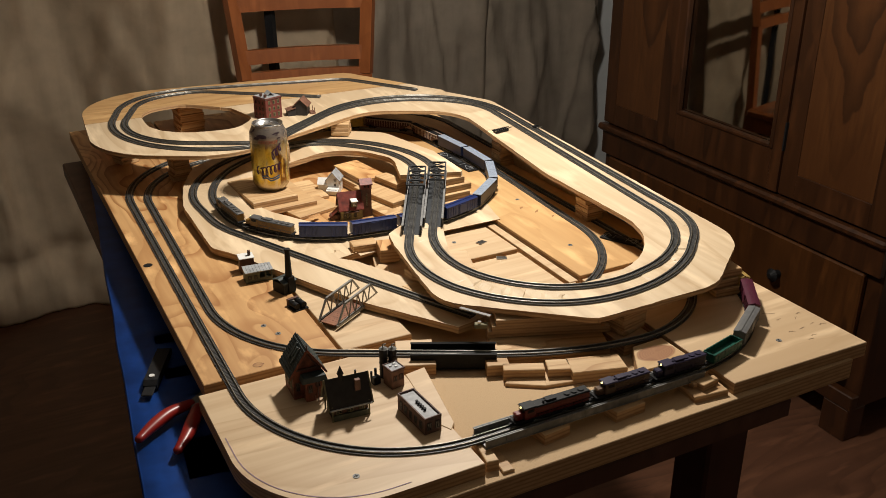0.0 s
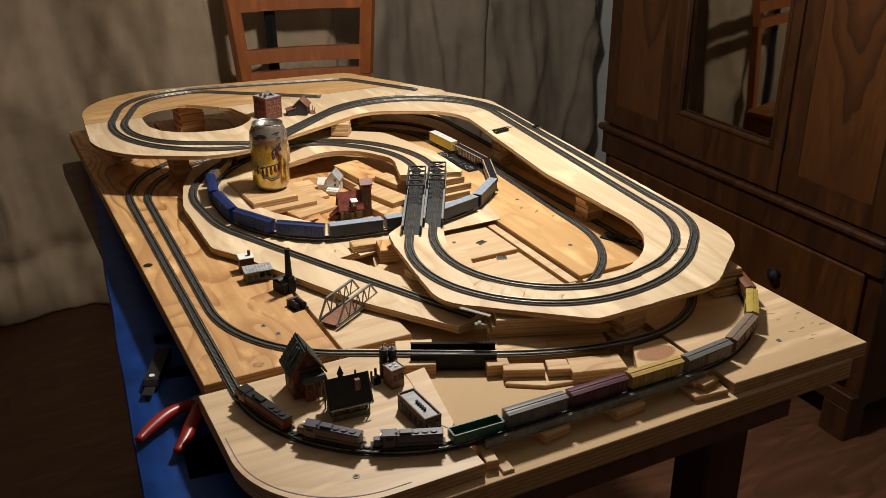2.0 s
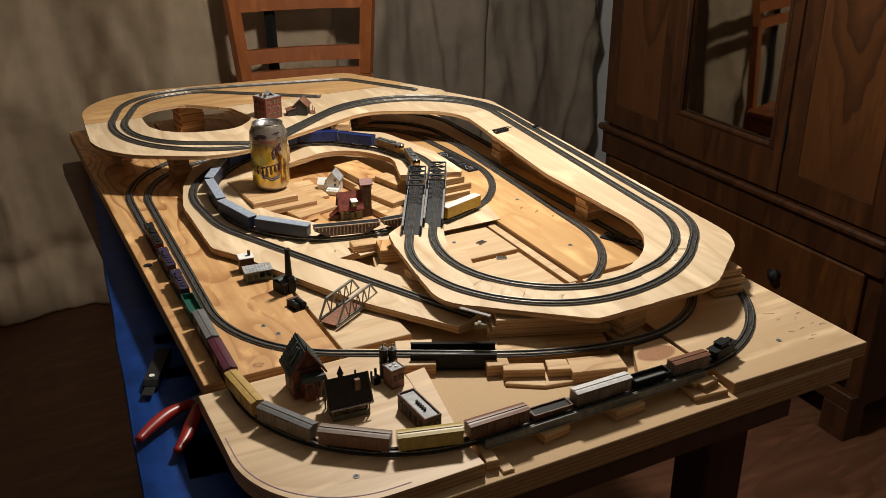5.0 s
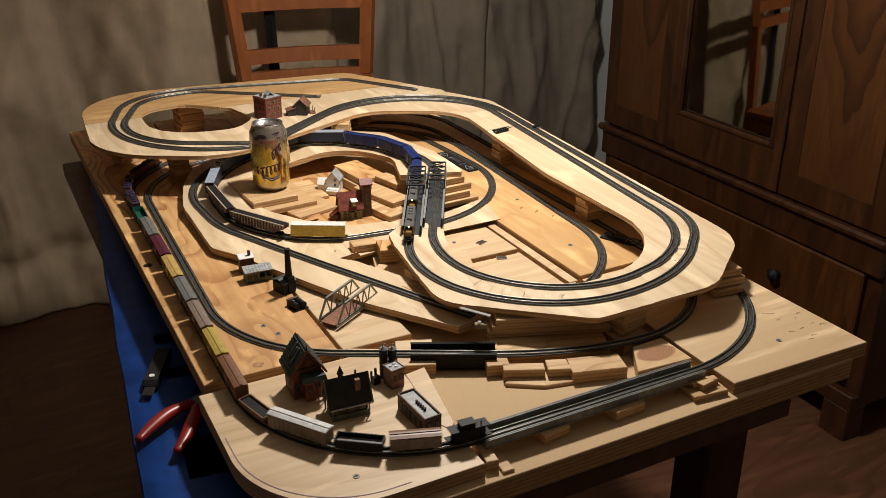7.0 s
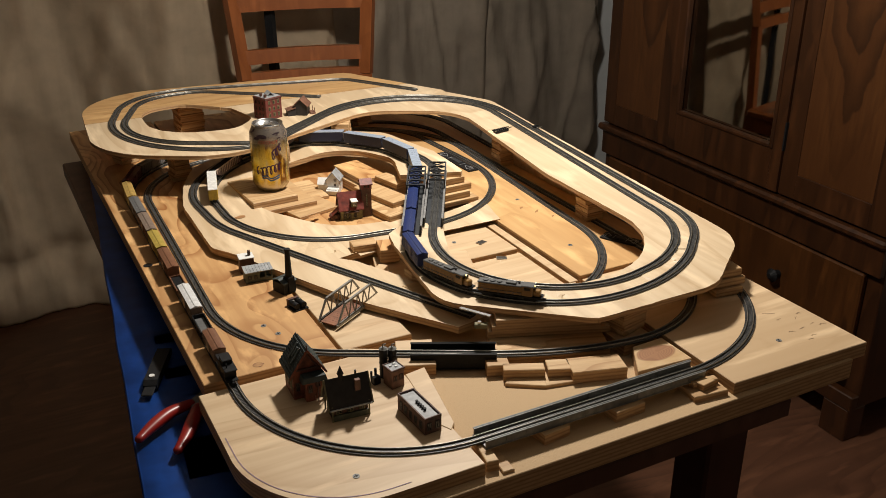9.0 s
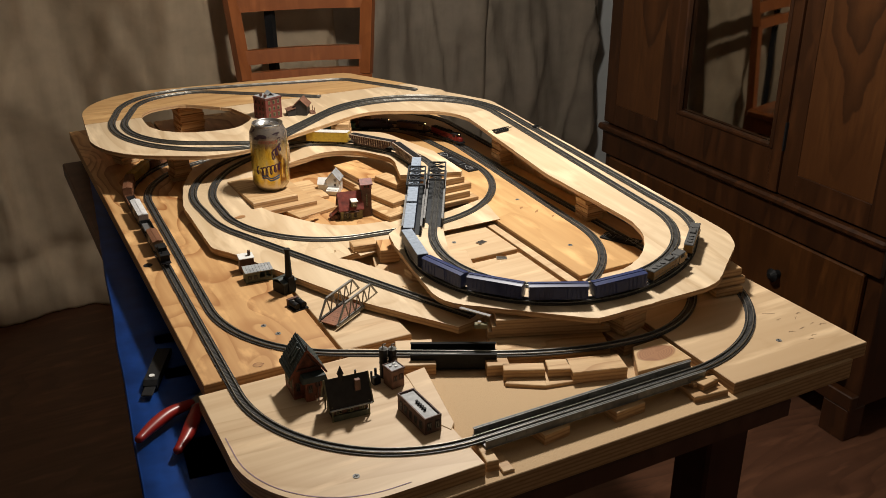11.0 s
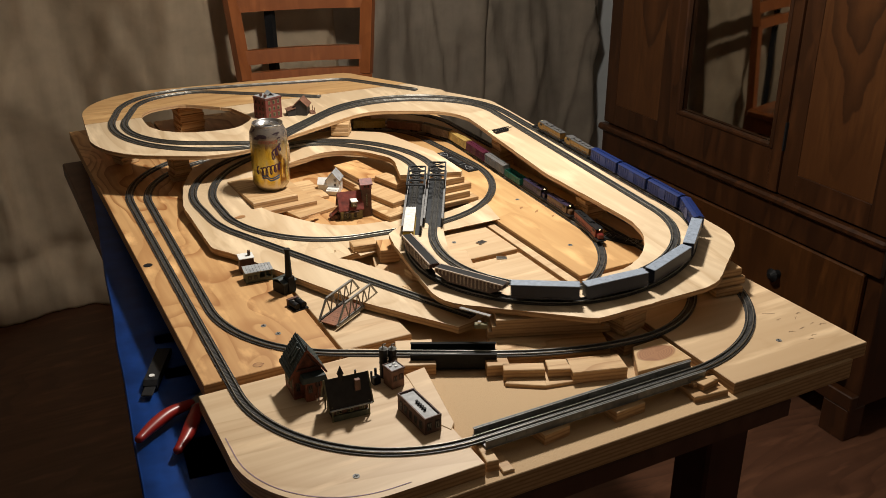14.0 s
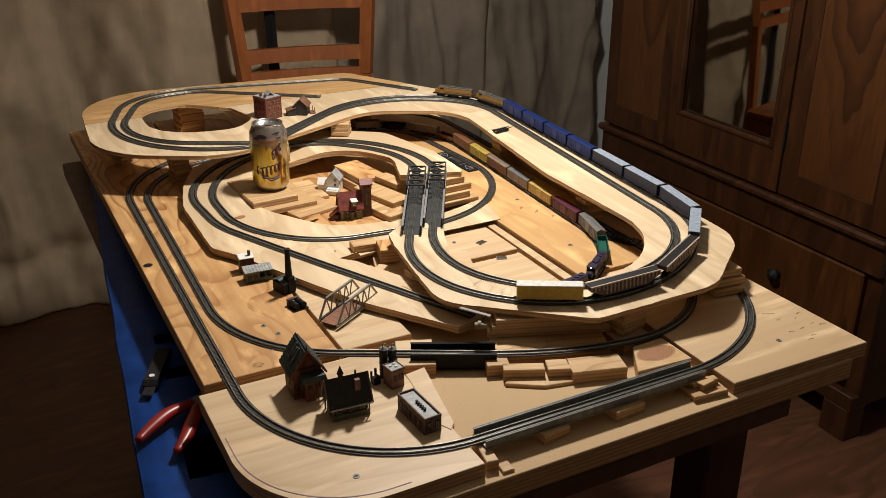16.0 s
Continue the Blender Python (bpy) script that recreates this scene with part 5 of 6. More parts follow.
def can():
    t = thing("drinks_can", Matrix.Translation((0.4285, 1.438, ZB + 0.0252)) @ Matrix.Scale(0.93, 4), "yellow and silver printed aluminium drinks can on wood offcuts", "can")
    prof = [(0.0, 0.004), (0.020, 0.003), (0.0235, 0.0), (0.0255, 0.001), (0.0310, 0.009), (0.0331, 0.014), (0.0331, 0.100), (0.0325, 0.106), (0.0275, 0.1175), (0.0268, 0.1190)]

    def lathe(bm, pr, seg=48):
        rings = [[bm.verts.new((r * math.cos(2 * math.pi * k / seg), r * math.sin(2 * math.pi * k / seg), z)) for k in range(seg)] if r > 0 else [bm.verts.new((0, 0, z))] for r, z in pr]
        for a, b in zip(rings, rings[1:]):
            for k in range(seg):
                if len(a) == 1:
                    bm.faces.new((a[0], b[(k + 1) % seg], b[k]))
                elif len(b) == 1:
                    bm.faces.new((a[k], a[(k + 1) % seg], b[0]))
                else:
                    bm.faces.new((a[k], a[(k + 1) % seg], b[(k + 1) % seg], b[k]))

    bm = bmesh.new()
    lathe(bm, prof)
    body = part("body", bm, can_skin(), t, smooth=True)
    bm = bmesh.new()
    lathe(bm, [(0.0268, 0.1190), (0.0272, 0.1215), (0.0266, 0.1222), (0.0257, 0.1212), (0.0250, 0.1165), (0.0225, 0.1160), (0.0215, 0.1175), (0.0, 0.1177)])
    lid = part("lid", bm, M["aluminium"], t, smooth=True)
    bm = bmesh.new()
    ring = bmesh.ops.create_circle(bm, segments=24, radius=0.0105)["verts"]
    for v in ring:
        v.co.x *= 0.75
    inner = bmesh.ops.create_circle(bm, segments=24, radius=0.0065)["verts"]
    for v in inner:
        v.co.x *= 0.75
        v.co.y += 0.002
    for k in range(24):
        bm.faces.new((ring[k], ring[(k + 1) % 24], inner[(k + 1) % 24], inner[k]))
    bmesh.ops.solidify(bm, geom=bm.faces[:], thickness=0.0012)
    part("pull_tab", bm, M["aluminium"], lid, m=pose(0.002, 0.004, 0.1195, 4, 0, -30))
    # black disc on the closed lid, painting the dark inside of the mouth
    bm = bmesh.new()
    cyl(bm, 0.0080, 0.0080, 0.1176, 0.1180, 24, Matrix.Translation((-0.003, -0.011, 0)))
    part("opening_shade", bm, M["black"], lid)
    ink = plain("purple_print", (0.045, 0.012, 0.05), 0.4, 0.2, 0.1)
    c0 = -108.0
    # a brushed mark in two lines, as plain loops
    strokes = []
    for a0, a1, z0, z1, n, r in ((6, 40, 0.068, 0.086, 3, 0.0065), (-30, 34, 0.038, 0.050, 5, 0.0075), (-46, -36, 0.036, 0.046, 1, 0.005)):
        pts = []
        for k in range(n * 8 + 1):
            u, an = k / (n * 8), 2 * math.pi * k / 8
            pts.append((c0 + a0 + (a1 - a0) * u + 5.5 * math.sin(an), z0 + (z1 - z0) * u + r * math.cos(an) * (1.25 - 0.5 * u)))
        strokes.append(pts)
    for s in strokes:
        bm = bmesh.new()
        ribbon(bm, s, 0.0331, 0.0010)
        part("script_stroke", bm, ink, body)
    wave = plain("blue_print", (0.03, 0.10, 0.28), 0.4, 0.2, 0.2)
    for z in (0.026, 0.022):
        bm = bmesh.new()
        ribbon(bm, [(c0 - 26, z + 0.006), (c0 - 12, z + 0.007), (c0, z + 0.002), (c0 + 14, z + 0.004), (c0 + 28, z + 0.007)], 0.0331, 0.0010)
        part("wave_stroke", bm, wave, body)
    for word, zz in (("COCONUT", 0.0920),):
        red = plain("red_print", (0.30, 0.05, 0.02), 0.45, 0.1, 0.1)
        for k, ch in enumerate(word):
            cu = bpy.data.curves.new("letter", "FONT")
            cu.body, cu.size, cu.extrude, cu.align_x = ch, 0.0072, 0.0003, "CENTER"
            ob = new("letter", cu)
            ob.data.materials.append(red)
            a = radians(c0 - 26 + k * 8.5)
            ob.parent = body
            ob.matrix_basis = Matrix.Translation((0.0334 * math.cos(a), 0.0334 * math.sin(a), zz)) @ Matrix.Rotation(a + math.pi / 2, 4, "Z") @ Matrix.Rotation(math.pi / 2, 4, "X")


can()


# ---------------------------------------------------------------- small things on the boards
def screw(x, y, z, name="screw"):
    t = thing(name, pose(x, y, ZB + z, 0, 0, random.uniform(0, 90)), "countersunk screw head in the plywood", "screw", "screws")
    bm = bmesh.new()
    cyl(bm, 0.0035, 0.0035, 0.0002, 0.0006, 16)
    part("head", bm, M["girder_grey"], t)
    # raised black bars give the shade of the cross recess
    for r in (0, 90):
        bm = bmesh.new()
        box(bm, -0.0022, 0.0022, -0.0004, 0.0004, 0.0006, 0.0008)
        part("slot_shade", bm, M["black"], t, m=pose(0, 0, 0, 0, 0, r))


for a in ((0.266, 0.689, 0), (0.832, 0.691, 0), (0.279, 1.023, 0), (0.289, 0.995, 0), (0.352, 1.150, 0.008), (0.623, 1.150, -0.0045), (0.80, 1.25, 0), (0.77, 1.05, 0)):
    screw(*a)


def hole_shade(x, y):
    # no hole is cut; a black disc gives the shade inside it
    bm = bmesh.new()
    cyl(bm, 0.0065, 0.0065, 0.0002, 0.0005, 20)
    solid("hole_shade", bm, M["black"], "flat black disc for the shade inside a drilled hole", "hole", m=pose(x, y, ZB))


hole_shade(0.186, 1.275)


def terminal(x, y, z, rot, label, long=0.03, wide=0.006):
    t = thing("track_connector", pose(x, y, ZB + z, 0, 0, rot), label, "connector", "track connectors")
    bm = bmesh.new()
    box(bm, -long / 2, long / 2, -wide, wide, 0, 0.003, 0.0005)
    part("base", bm, M["black"], t)
    for k in range(6):
        bm = bmesh.new()
        x0 = -long / 2 + long * (k + 0.5) / 6
        box(bm, x0 - 0.001, x0 + 0.001, -wide, wide, 0.003, 0.0046)
        part("rib", bm, M["black"], t)
    for y0 in (-wide * 0.6, wide * 0.6):
        bm = bmesh.new()
        bar(bm, (-long / 2 - 0.004, y0, 0.004), (long / 2 + 0.008, y0, 0.004), 0.0011)
        part("contact", bm, M["rail"], t)


terminal(0.866, 1.418, 0.0665, 12, "black ribbed track end piece lying on the deck")


def switch_plate(x, y, rot, long, wide, label):
    t = thing("turnout_plate", pose(x, y, ZB, 0, 0, rot), label, "turnout plate", "turnout plates")
    a, b = long / 2, wide / 2
    bm = bmesh.new()
    box(bm, -a, a, -b, b, 0.0002, 0.0030, 0.0005)
    part("base", bm, M["black"], t)
    for sx in (-1, 1):
        bm = bmesh.new()
        for p, q in (((0.40, -0.7), (0.40, 0.7)), ((0.40, 0.7), (0.26, 0.0)), ((0.26, 0.0), (0.40, -0.7)), ((0.18, -0.6), (0.18, 0.6)), ((0.45, -0.5), (0.45, 0.5))):
            bar(bm, (sx * p[0] * long, p[1] * b, 0.0032), (sx * q[0] * long, q[1] * b, 0.0032), 0.0010, 0.0006)
        part("painted_arrow", bm, M["grey_roof"], t)
    bm = bmesh.new()
    box(bm, -a * 0.25, a * 0.25, -b * 0.45, b * 0.45, 0.0030, 0.0048, 0.0005)
    part("switch_box", bm, M["girder_dark"], t)


switch_plate(0.8005, 1.470, -87, 0.120, 0.021, "flat black turnout plate with pale painted arrows")
switch_plate(0.850, 1.030, -62, 0.060, 0.024, "black turnout plate with pale marks under the deck")
terminal(0.934, 1.405, 0.066, -60, "silver track connector at the deck's edge", 0.008)


def strip_and_plug():
    bm = bmesh.new()
    bar(bm, (0.488, 0.884, ZB + 0.0400), (0.510, 0.848, ZB + 0.0400), 0.0045, 0.0014)
    solid("metal_strip", bm, M["aluminium"], "thin bright metal strip on the deck's edge", "strip")
    t = thing("wire_plug", pose(0.497, 0.852, ZB + 0.0255, 0, 0, -27), "small cream plug on the plywood layers", "plug")
    bm = bmesh.new()
    box(bm, -0.006, 0.010, -0.004, 0.004, 0, 0.006, 0.0008)
    part("body", bm, M["cream_wall"], t)
    bm = bmesh.new()
    cyl(bm, 0.0022, 0.0022, 0.006, 0.0085, 12)
    part("terminal_screw", bm, M["aluminium"], t)


strip_and_plug()


def metal_tag(x, y, z, rot):
    bm = bmesh.new()
    prism(bm, [(-0.008, 0), (0.008, 0), (0.008, 0.0012), (-0.008, 0.0012)], -0.005, 0.005)
    bmesh.ops.bevel(bm, geom=bm.edges[:], offset=0.0004, segments=1, affect="EDGES")
    solid("metal_tag", bm, M["aluminium"], "small bent metal tag on the plywood", "metal tag", "metal tags", m=pose(x, y, ZB + z, 0, 4, rot))


metal_tag(0.660, 1.130, -0.0043, 20)
metal_tag(0.663, 1.074, -0.0083, -25)


def clip():
    t = thing("wire_clip", pose(0.916, 0.868, ZB + 0.001, 0, 0, 30), "brown wire clip at the board's corner", "clip")
    for k in range(3):
        bm = bmesh.new()
        bar(bm, (-0.006 + 0.005 * k, 0, 0.0008), (-0.004 + 0.005 * k, 0.006, 0.008), 0.0014)
        part("prong", bm, M["rust_roof"], t)


clip()


def knife():
    t = thing("utility_knife", pose(0.1505, 1.070, 0.7445, 0, 0, 66), "grey folding utility knife on the blue sheet", "knife")
    bm = bmesh.new()
    prism(bm, [(-0.045, 0), (0.040, 0), (0.045, 0.006), (0.038, 0.011), (-0.040, 0.012), (-0.046, 0.007)], -0.0085, 0.0085)
    part("handle", bm, M["black"], t)
    bm = bmesh.new()
    cyl(bm, 0.0035, 0.0035, 0.012, 0.0135, 16, Matrix.Translation((-0.032, 0, 0)))
    part("rivet", bm, M["white_wall"], t)
    bm = bmesh.new()
    box(bm, -0.066, -0.045, -0.007, 0.007, 0.004, 0.006, 0.001)
    part("blade_holder", bm, M["black"], t)


def pliers():
    red = plain("red_grip", (0.26, 0.014, 0.010), 0.35, 0, 0.15, 40)
    t = thing("pliers", pose(0.169, 0.9526, 0.7440, 0, 0, 0), "pliers with bright red grips on the blue sheet", "pliers")

    def grip(pts):
        bm = bmesh.new()
        P = [Vector(p) for p in pts]
        fine = []
        for i in range(len(P) - 1):
            p0, p1, p2, p3 = P[max(i - 1, 0)], P[i], P[i + 1], P[min(i + 2, len(P) - 1)]
            for k in range(6):
                u = k / 6
                fine.append(0.5 * (2 * p1 + (p2 - p0) * u + (2 * p0 - 5 * p1 + 4 * p2 - p3) * u * u + (3 * p1 - p0 - 3 * p2 + p3) * u ** 3))
        fine.append(P[-1])
        rings = []
        for i, c in enumerate(fine):
            d = (fine[min(i + 1, len(fine) - 1)] - fine[max(i - 1, 0)]).normalized()
            side = d.cross(Vector((0, 0, 1))).normalized()
            up = side.cross(d)
            u = i / (len(fine) - 1)
            r = (0.0045 + 0.0025 * math.sin(math.pi * min(1, u * 1.15))) * (0.55 if i == len(fine) - 1 else 1.0)
            rings.append([bm.verts.new(c + side * (r * 1.25 * math.cos(q * math.pi / 6)) + up * (r * math.sin(q * math.pi / 6))) for q in range(12)])
        for r0, r1 in zip(rings, rings[1:]):
            for q in range(12):
                bm.faces.new((r0[q], r0[(q + 1) % 12], r1[(q + 1) % 12], r1[q]))
        bm.faces.new(rings[0])
        bm.faces.new(rings[-1][::-1])
        part("grip", bm, red, t, smooth=True)

    grip([(0.0, 0.01, 0.010), (-0.030, -0.002, 0.012), (-0.055, -0.020, 0.011), (-0.074, -0.038, 0.010)])
    grip([(0.004, 0.0, 0.010), (-0.008, -0.026, 0.011), (-0.022, -0.052, 0.010), (-0.040, -0.078, 0.009)])
    bm = bmesh.new()
    box(bm, -0.010, 0.045, -0.006, 0.012, 0.003, 0.012, 0.002)
    part("jaw", bm, M["girder_grey"], t, m=pose(0.004, 0.006, 0, 0, 0, 40))


knife()
pliers()


def pen_mark(name, pts, z, w, mat, label):
    bm = bmesh.new()
    last = None
    P = [Vector((x, y)) for x, y in pts]
    for i, p in enumerate(P):
        d = (P[min(i + 1, len(P) - 1)] - P[max(i - 1, 0)]).normalized()
        n = Vector((-d.y, d.x)) * w
        row = [bm.verts.new((*(p + n), ZB + z)), bm.verts.new((*(p - n), ZB + z))]
        if last:
            bm.faces.new((last[0], row[0], row[1], last[1]))
        last = row
    solid(name, bm, mat, label, "pen mark", "pen marks")


violet = plain("violet_ink", (0.26, 0.17, 0.24), 0.6, 0, 0.3, 80)
pencil = plain("pencil_grey", (0.30, 0.20, 0.12), 0.7, 0, 0.3, 80)
pen_mark("pen_line", rounded([(0.170, 0.81, 0), (0.171, 0.656, 0.120), (0.31, 0.656, 0)], step=0.01), 0.0004, 0.0005, violet, "violet pen line marking the rounded corner")
for k in range(9):
    x, y = random.uniform(0.855, 0.91), random.uniform(0.675, 0.735)
    pts = [(x, y)]
    for q in range(5):
        pts.append((pts[-1][0] + random.uniform(0.0008, 0.0026), pts[-1][1] + random.uniform(-0.0016, 0.0020)))
    pen_mark("pencil_scribble", pts, 0.0004, 0.00035, pencil, "faint pencil scribble on the pale plywood")
pen_mark("pencil_scribble", [(0.865, 0.752), (0.880, 0.744)], 0.0004, 0.0004, pencil, "short pencil stroke on the pale plywood")


# ---------------------------------------------------------------- chair and wardrobe
def chair():
    t = thing("dining_chair", pose(0.845, 2.418, 0, 0, 0, -13), "reddish-brown wooden dining chair with a slatted back", "chair")
    # local x along the back, y away from the table
    for sx in (-1, 1):
        bm = bmesh.new()
        for (x0, y0, z0, x1, y1, z1) in ((0.165, 0.0, 0.0, 0.165, 0.0, 0.45), (0.165, 0.0, 0.45, 0.168, 0.02, 0.75), (0.168, 0.02, 0.75, 0.192, 0.06, 1.02)):
            bar(bm, (sx * x0, y0, z0), (sx * x1, y1, z1), 0.034, 0.026)
        part("back_post", bm, M["cherry"], t)
        bm = bmesh.new()
        bar(bm, (sx * 0.175, -0.40, 0.0), (sx * 0.175, -0.40, 0.44), 0.034)
        part("front_leg", bm, M["cherry"], t)
        bm = bmesh.new()
        bar(bm, (sx * 0.168, -0.39, 0.40), (sx * 0.165, 0.0, 0.40), 0.022, 0.05)
        part("side_rail", bm, M["cherry"], t)
    bm = bmesh.new()
    box(bm, -0.20, 0.20, -0.43, 0.0, 0.43, 0.46, 0.008)
    part("seat", bm, M["cherry"], t)
    for z0, z1, y in ((0.735, 0.768, 0.018), (0.790, 0.828, 0.026), (0.928, 1.02, 0.050)):
        bm = bmesh.new()
        n = 10
        rows = []
        for k in range(n + 1):
            u = -1 + 2 * k / n
            x = u * 0.163 * (1 + (z0 - 0.73) * 0.25)
            c = y + 0.018 * (1 - u * u)
            rows.append([bm.verts.new((x, c + dy, z)) for dy, z in ((-0.008, z0), (0.008, z0), (0.008 + 0.006, z1), (-0.008 + 0.006, z1))])
        for a, b in zip(rows, rows[1:]):
            for q in range(4):
                bm.faces.new((a[q], b[q], b[(q + 1) % 4], a[(q + 1) % 4]))
        bm.faces.new(rows[0])
        bm.faces.new(rows[-1][::-1])
        part("back_slat", bm, M["cherry"], t, smooth=False)


def stand_post():
    bm = bmesh.new()
    bar(bm, (0.0, 0, 0.0), (-0.02, 0.02, 1.25), 0.022)
    solid("black_pole", bm, M["black"], "thin black pole leaning before the curtain", "pole", m=pose(0.80, 2.515, 0))


def wardrobe():
    X = 1.75
    t = thing("wardrobe", pose(X, 1.735, 0), "antique dark walnut wardrobe with a mirrored door", "wardrobe")
    half = 0.523
    bm = bmesh.new()
    box(bm, 0.022, 0.55, -half, half, 0.09, 2.0, 0.003)
    part("carcass", bm, M["walnut"], t)
    bm = bmesh.new()
    box(bm, -0.012, 0.022, -half - 0.010, half + 0.010, 0.521, 0.541, 0.006)
    part("moulding", bm, M["walnut"], t)
    bm = bmesh.new()
    box(bm, -0.004, 0.022, -half - 0.003, half + 0.003, 0.09, 0.13, 0.003)
    part("plinth", bm, M["walnut"], t)
    for y in (-half + 0.04, half - 0.04):
        bm = bmesh.new()
        box(bm, -0.002, 0.06, y - 0.038, y + 0.038, 0.0, 0.09, 0.003)
        part("foot", bm, M["walnut"], t)
    # drawers
    for y0, y1 in ((-half + 0.04, half - 0.04),):
        bm = bmesh.new()
        box(bm, 0.004, 0.022, y0, y1, 0.15, 0.44, 0.004)
        dr = part("drawer", bm, M["burl"], t)
        for y in (-0.241, 0.241):
            bm = bmesh.new()
            cyl(bm, 0.010, 0.014, 0, 0.022, 14, pose(0.004, y, 0.341, 0, -90, 0))
            cyl(bm, 0.018, 0.006, 0.022, 0.032, 14, pose(0.004, y, 0.341, 0, -90, 0))
            part("knob", bm, M["black"], dr)
    bm = bmesh.new()
    box(bm, 0.004, 0.022, -half, half, 0.446, 0.521, 0.002)
    part("rail", bm, M["walnut"], t)
    # side panels and the mirrored door between them
    for y0, y1 in ((-half + 0.005, -0.200), (0.222, half - 0.005)):
        d = None
        bm = bmesh.new()
        for b in ((y0, y0 + 0.05, 0.548, 1.99), (y1 - 0.05, y1, 0.548, 1.99), (y0 + 0.05, y1 - 0.05, 0.548, 0.61), (y0 + 0.05, y1 - 0.05, 1.92, 1.99)):
            box(bm, 0.002, 0.022, b[0], b[1], b[2], b[3], 0.001)
        d = part("door", bm, M["walnut"], t)
        bm = bmesh.new()
        box(bm, 0.0036, 0.020, y0 + 0.05, y1 - 0.05, 0.61, 1.92, 0.001)
        part("panel", bm, M["flame_far" if y0 > 0 else "flame_near"], d)
    bm = bmesh.new()
    for b in ((-0.196, -0.164, 0.548, 1.99), (0.187, 0.218, 0.548, 1.99), (-0.164, 0.187, 0.548, 0.660), (-0.164, 0.187, 1.90, 1.99)):
        box(bm, -0.003, 0.022, b[0], b[1], b[2], b[3], 0.002)
    d = part("mirror_door", bm, M["walnut"], t)
    bm = bmesh.new()
    box(bm, 0.010, 0.014, -0.164, 0.187, 0.660, 1.90)
    part("mirror_pane", bm, M["mirror"], d, "old mirror glass")
    bm = bmesh.new()
    for b in ((-0.168, -0.157, 0.655, 1.90), (0.180, 0.191, 0.655, 1.90), (-0.157, 0.180, 0.655, 0.667)):
        box(bm, -0.008, 0.010, b[0], b[1], b[2], b[3], 0.003)
    part("bead", bm, M["walnut"], d)
    bm = bmesh.new()
    box(bm, -0.006, 0.004, -0.203, -0.199, 0.66, 0.73)
    part("hinge", bm, M["black"], d)


chair()
stand_post()
wardrobe()

# ---------------------------------------------------------------- trains
def paint(name, colour, rough=0.42):
    return plain(name, colour, rough, 0, 0.18, 180)


# the navy boxcars' roof colour is pale: the lamp's sheen is painted in
M.update(loco_yellow=paint("loco_yellow", (0.21, 0.105, 0.018)), loco_grey=paint("loco_grey", (0.080, 0.080, 0.080)), blue_car=paint("car_blue", (0.004, 0.017, 0.100)), navy_car=paint("car_navy", (0.005, 0.010, 0.034)),
         sheen_roof=paint("navy_roof_sheen", (0.27, 0.32, 0.40)), hopper_brown=paint("hopper_brown", (0.05, 0.016, 0.012)), hopper_rib=paint("hopper_rib", (0.38, 0.30, 0.24)), yellow_box=paint("boxcar_yellow", (0.48, 0.32, 0.03)),
         cream=paint("roof_cream", (0.68, 0.67, 0.64)), red_loco=paint("loco_red", (0.16, 0.014, 0.010)), green=paint("gondola_green", (0.008, 0.085, 0.06)), grey_car=paint("car_grey", (0.13, 0.13, 0.13)),
         maroon=paint("car_maroon", (0.07, 0.010, 0.026)), sand=paint("car_sand", (0.42, 0.28, 0.085)), rust=paint("car_brown", (0.17, 0.075, 0.04)), taupe=paint("car_taupe", (0.20, 0.15, 0.12)), olive=paint("car_olive_yellow", (0.38, 0.28, 0.06)),
         white_roof=paint("roof_white", (0.62, 0.62, 0.62)), loco_brown=paint("loco_brown", (0.10, 0.052, 0.026)), purple=paint("car_purple", (0.022, 0.016, 0.045)))


def running_gear(t, length, wheelbase=None):
    for sx in (-1, 1):
        x = sx * (length / 2 - 0.016)
        bm = bmesh.new()
        box(bm, x - 0.0085, x + 0.0085, -0.0050, 0.0050, 0.0012, 0.0045, 0.0005)
        for w in (-0.0052, 0.0052):
            cyl(bm, 0.0026, 0.0026, -0.0044, 0.0044, 12, Matrix.Translation((x + w, 0, 0.0026)) @ pose(0, 0, 0, 90))
        part("bogie", bm, M["black"], t)
    bm = bmesh.new()
    box(bm, -length / 2 - 0.0035, length / 2 + 0.0035, -0.0012, 0.0012, 0.003, 0.0045)
    part("coupler_bar", bm, M["black"], t)


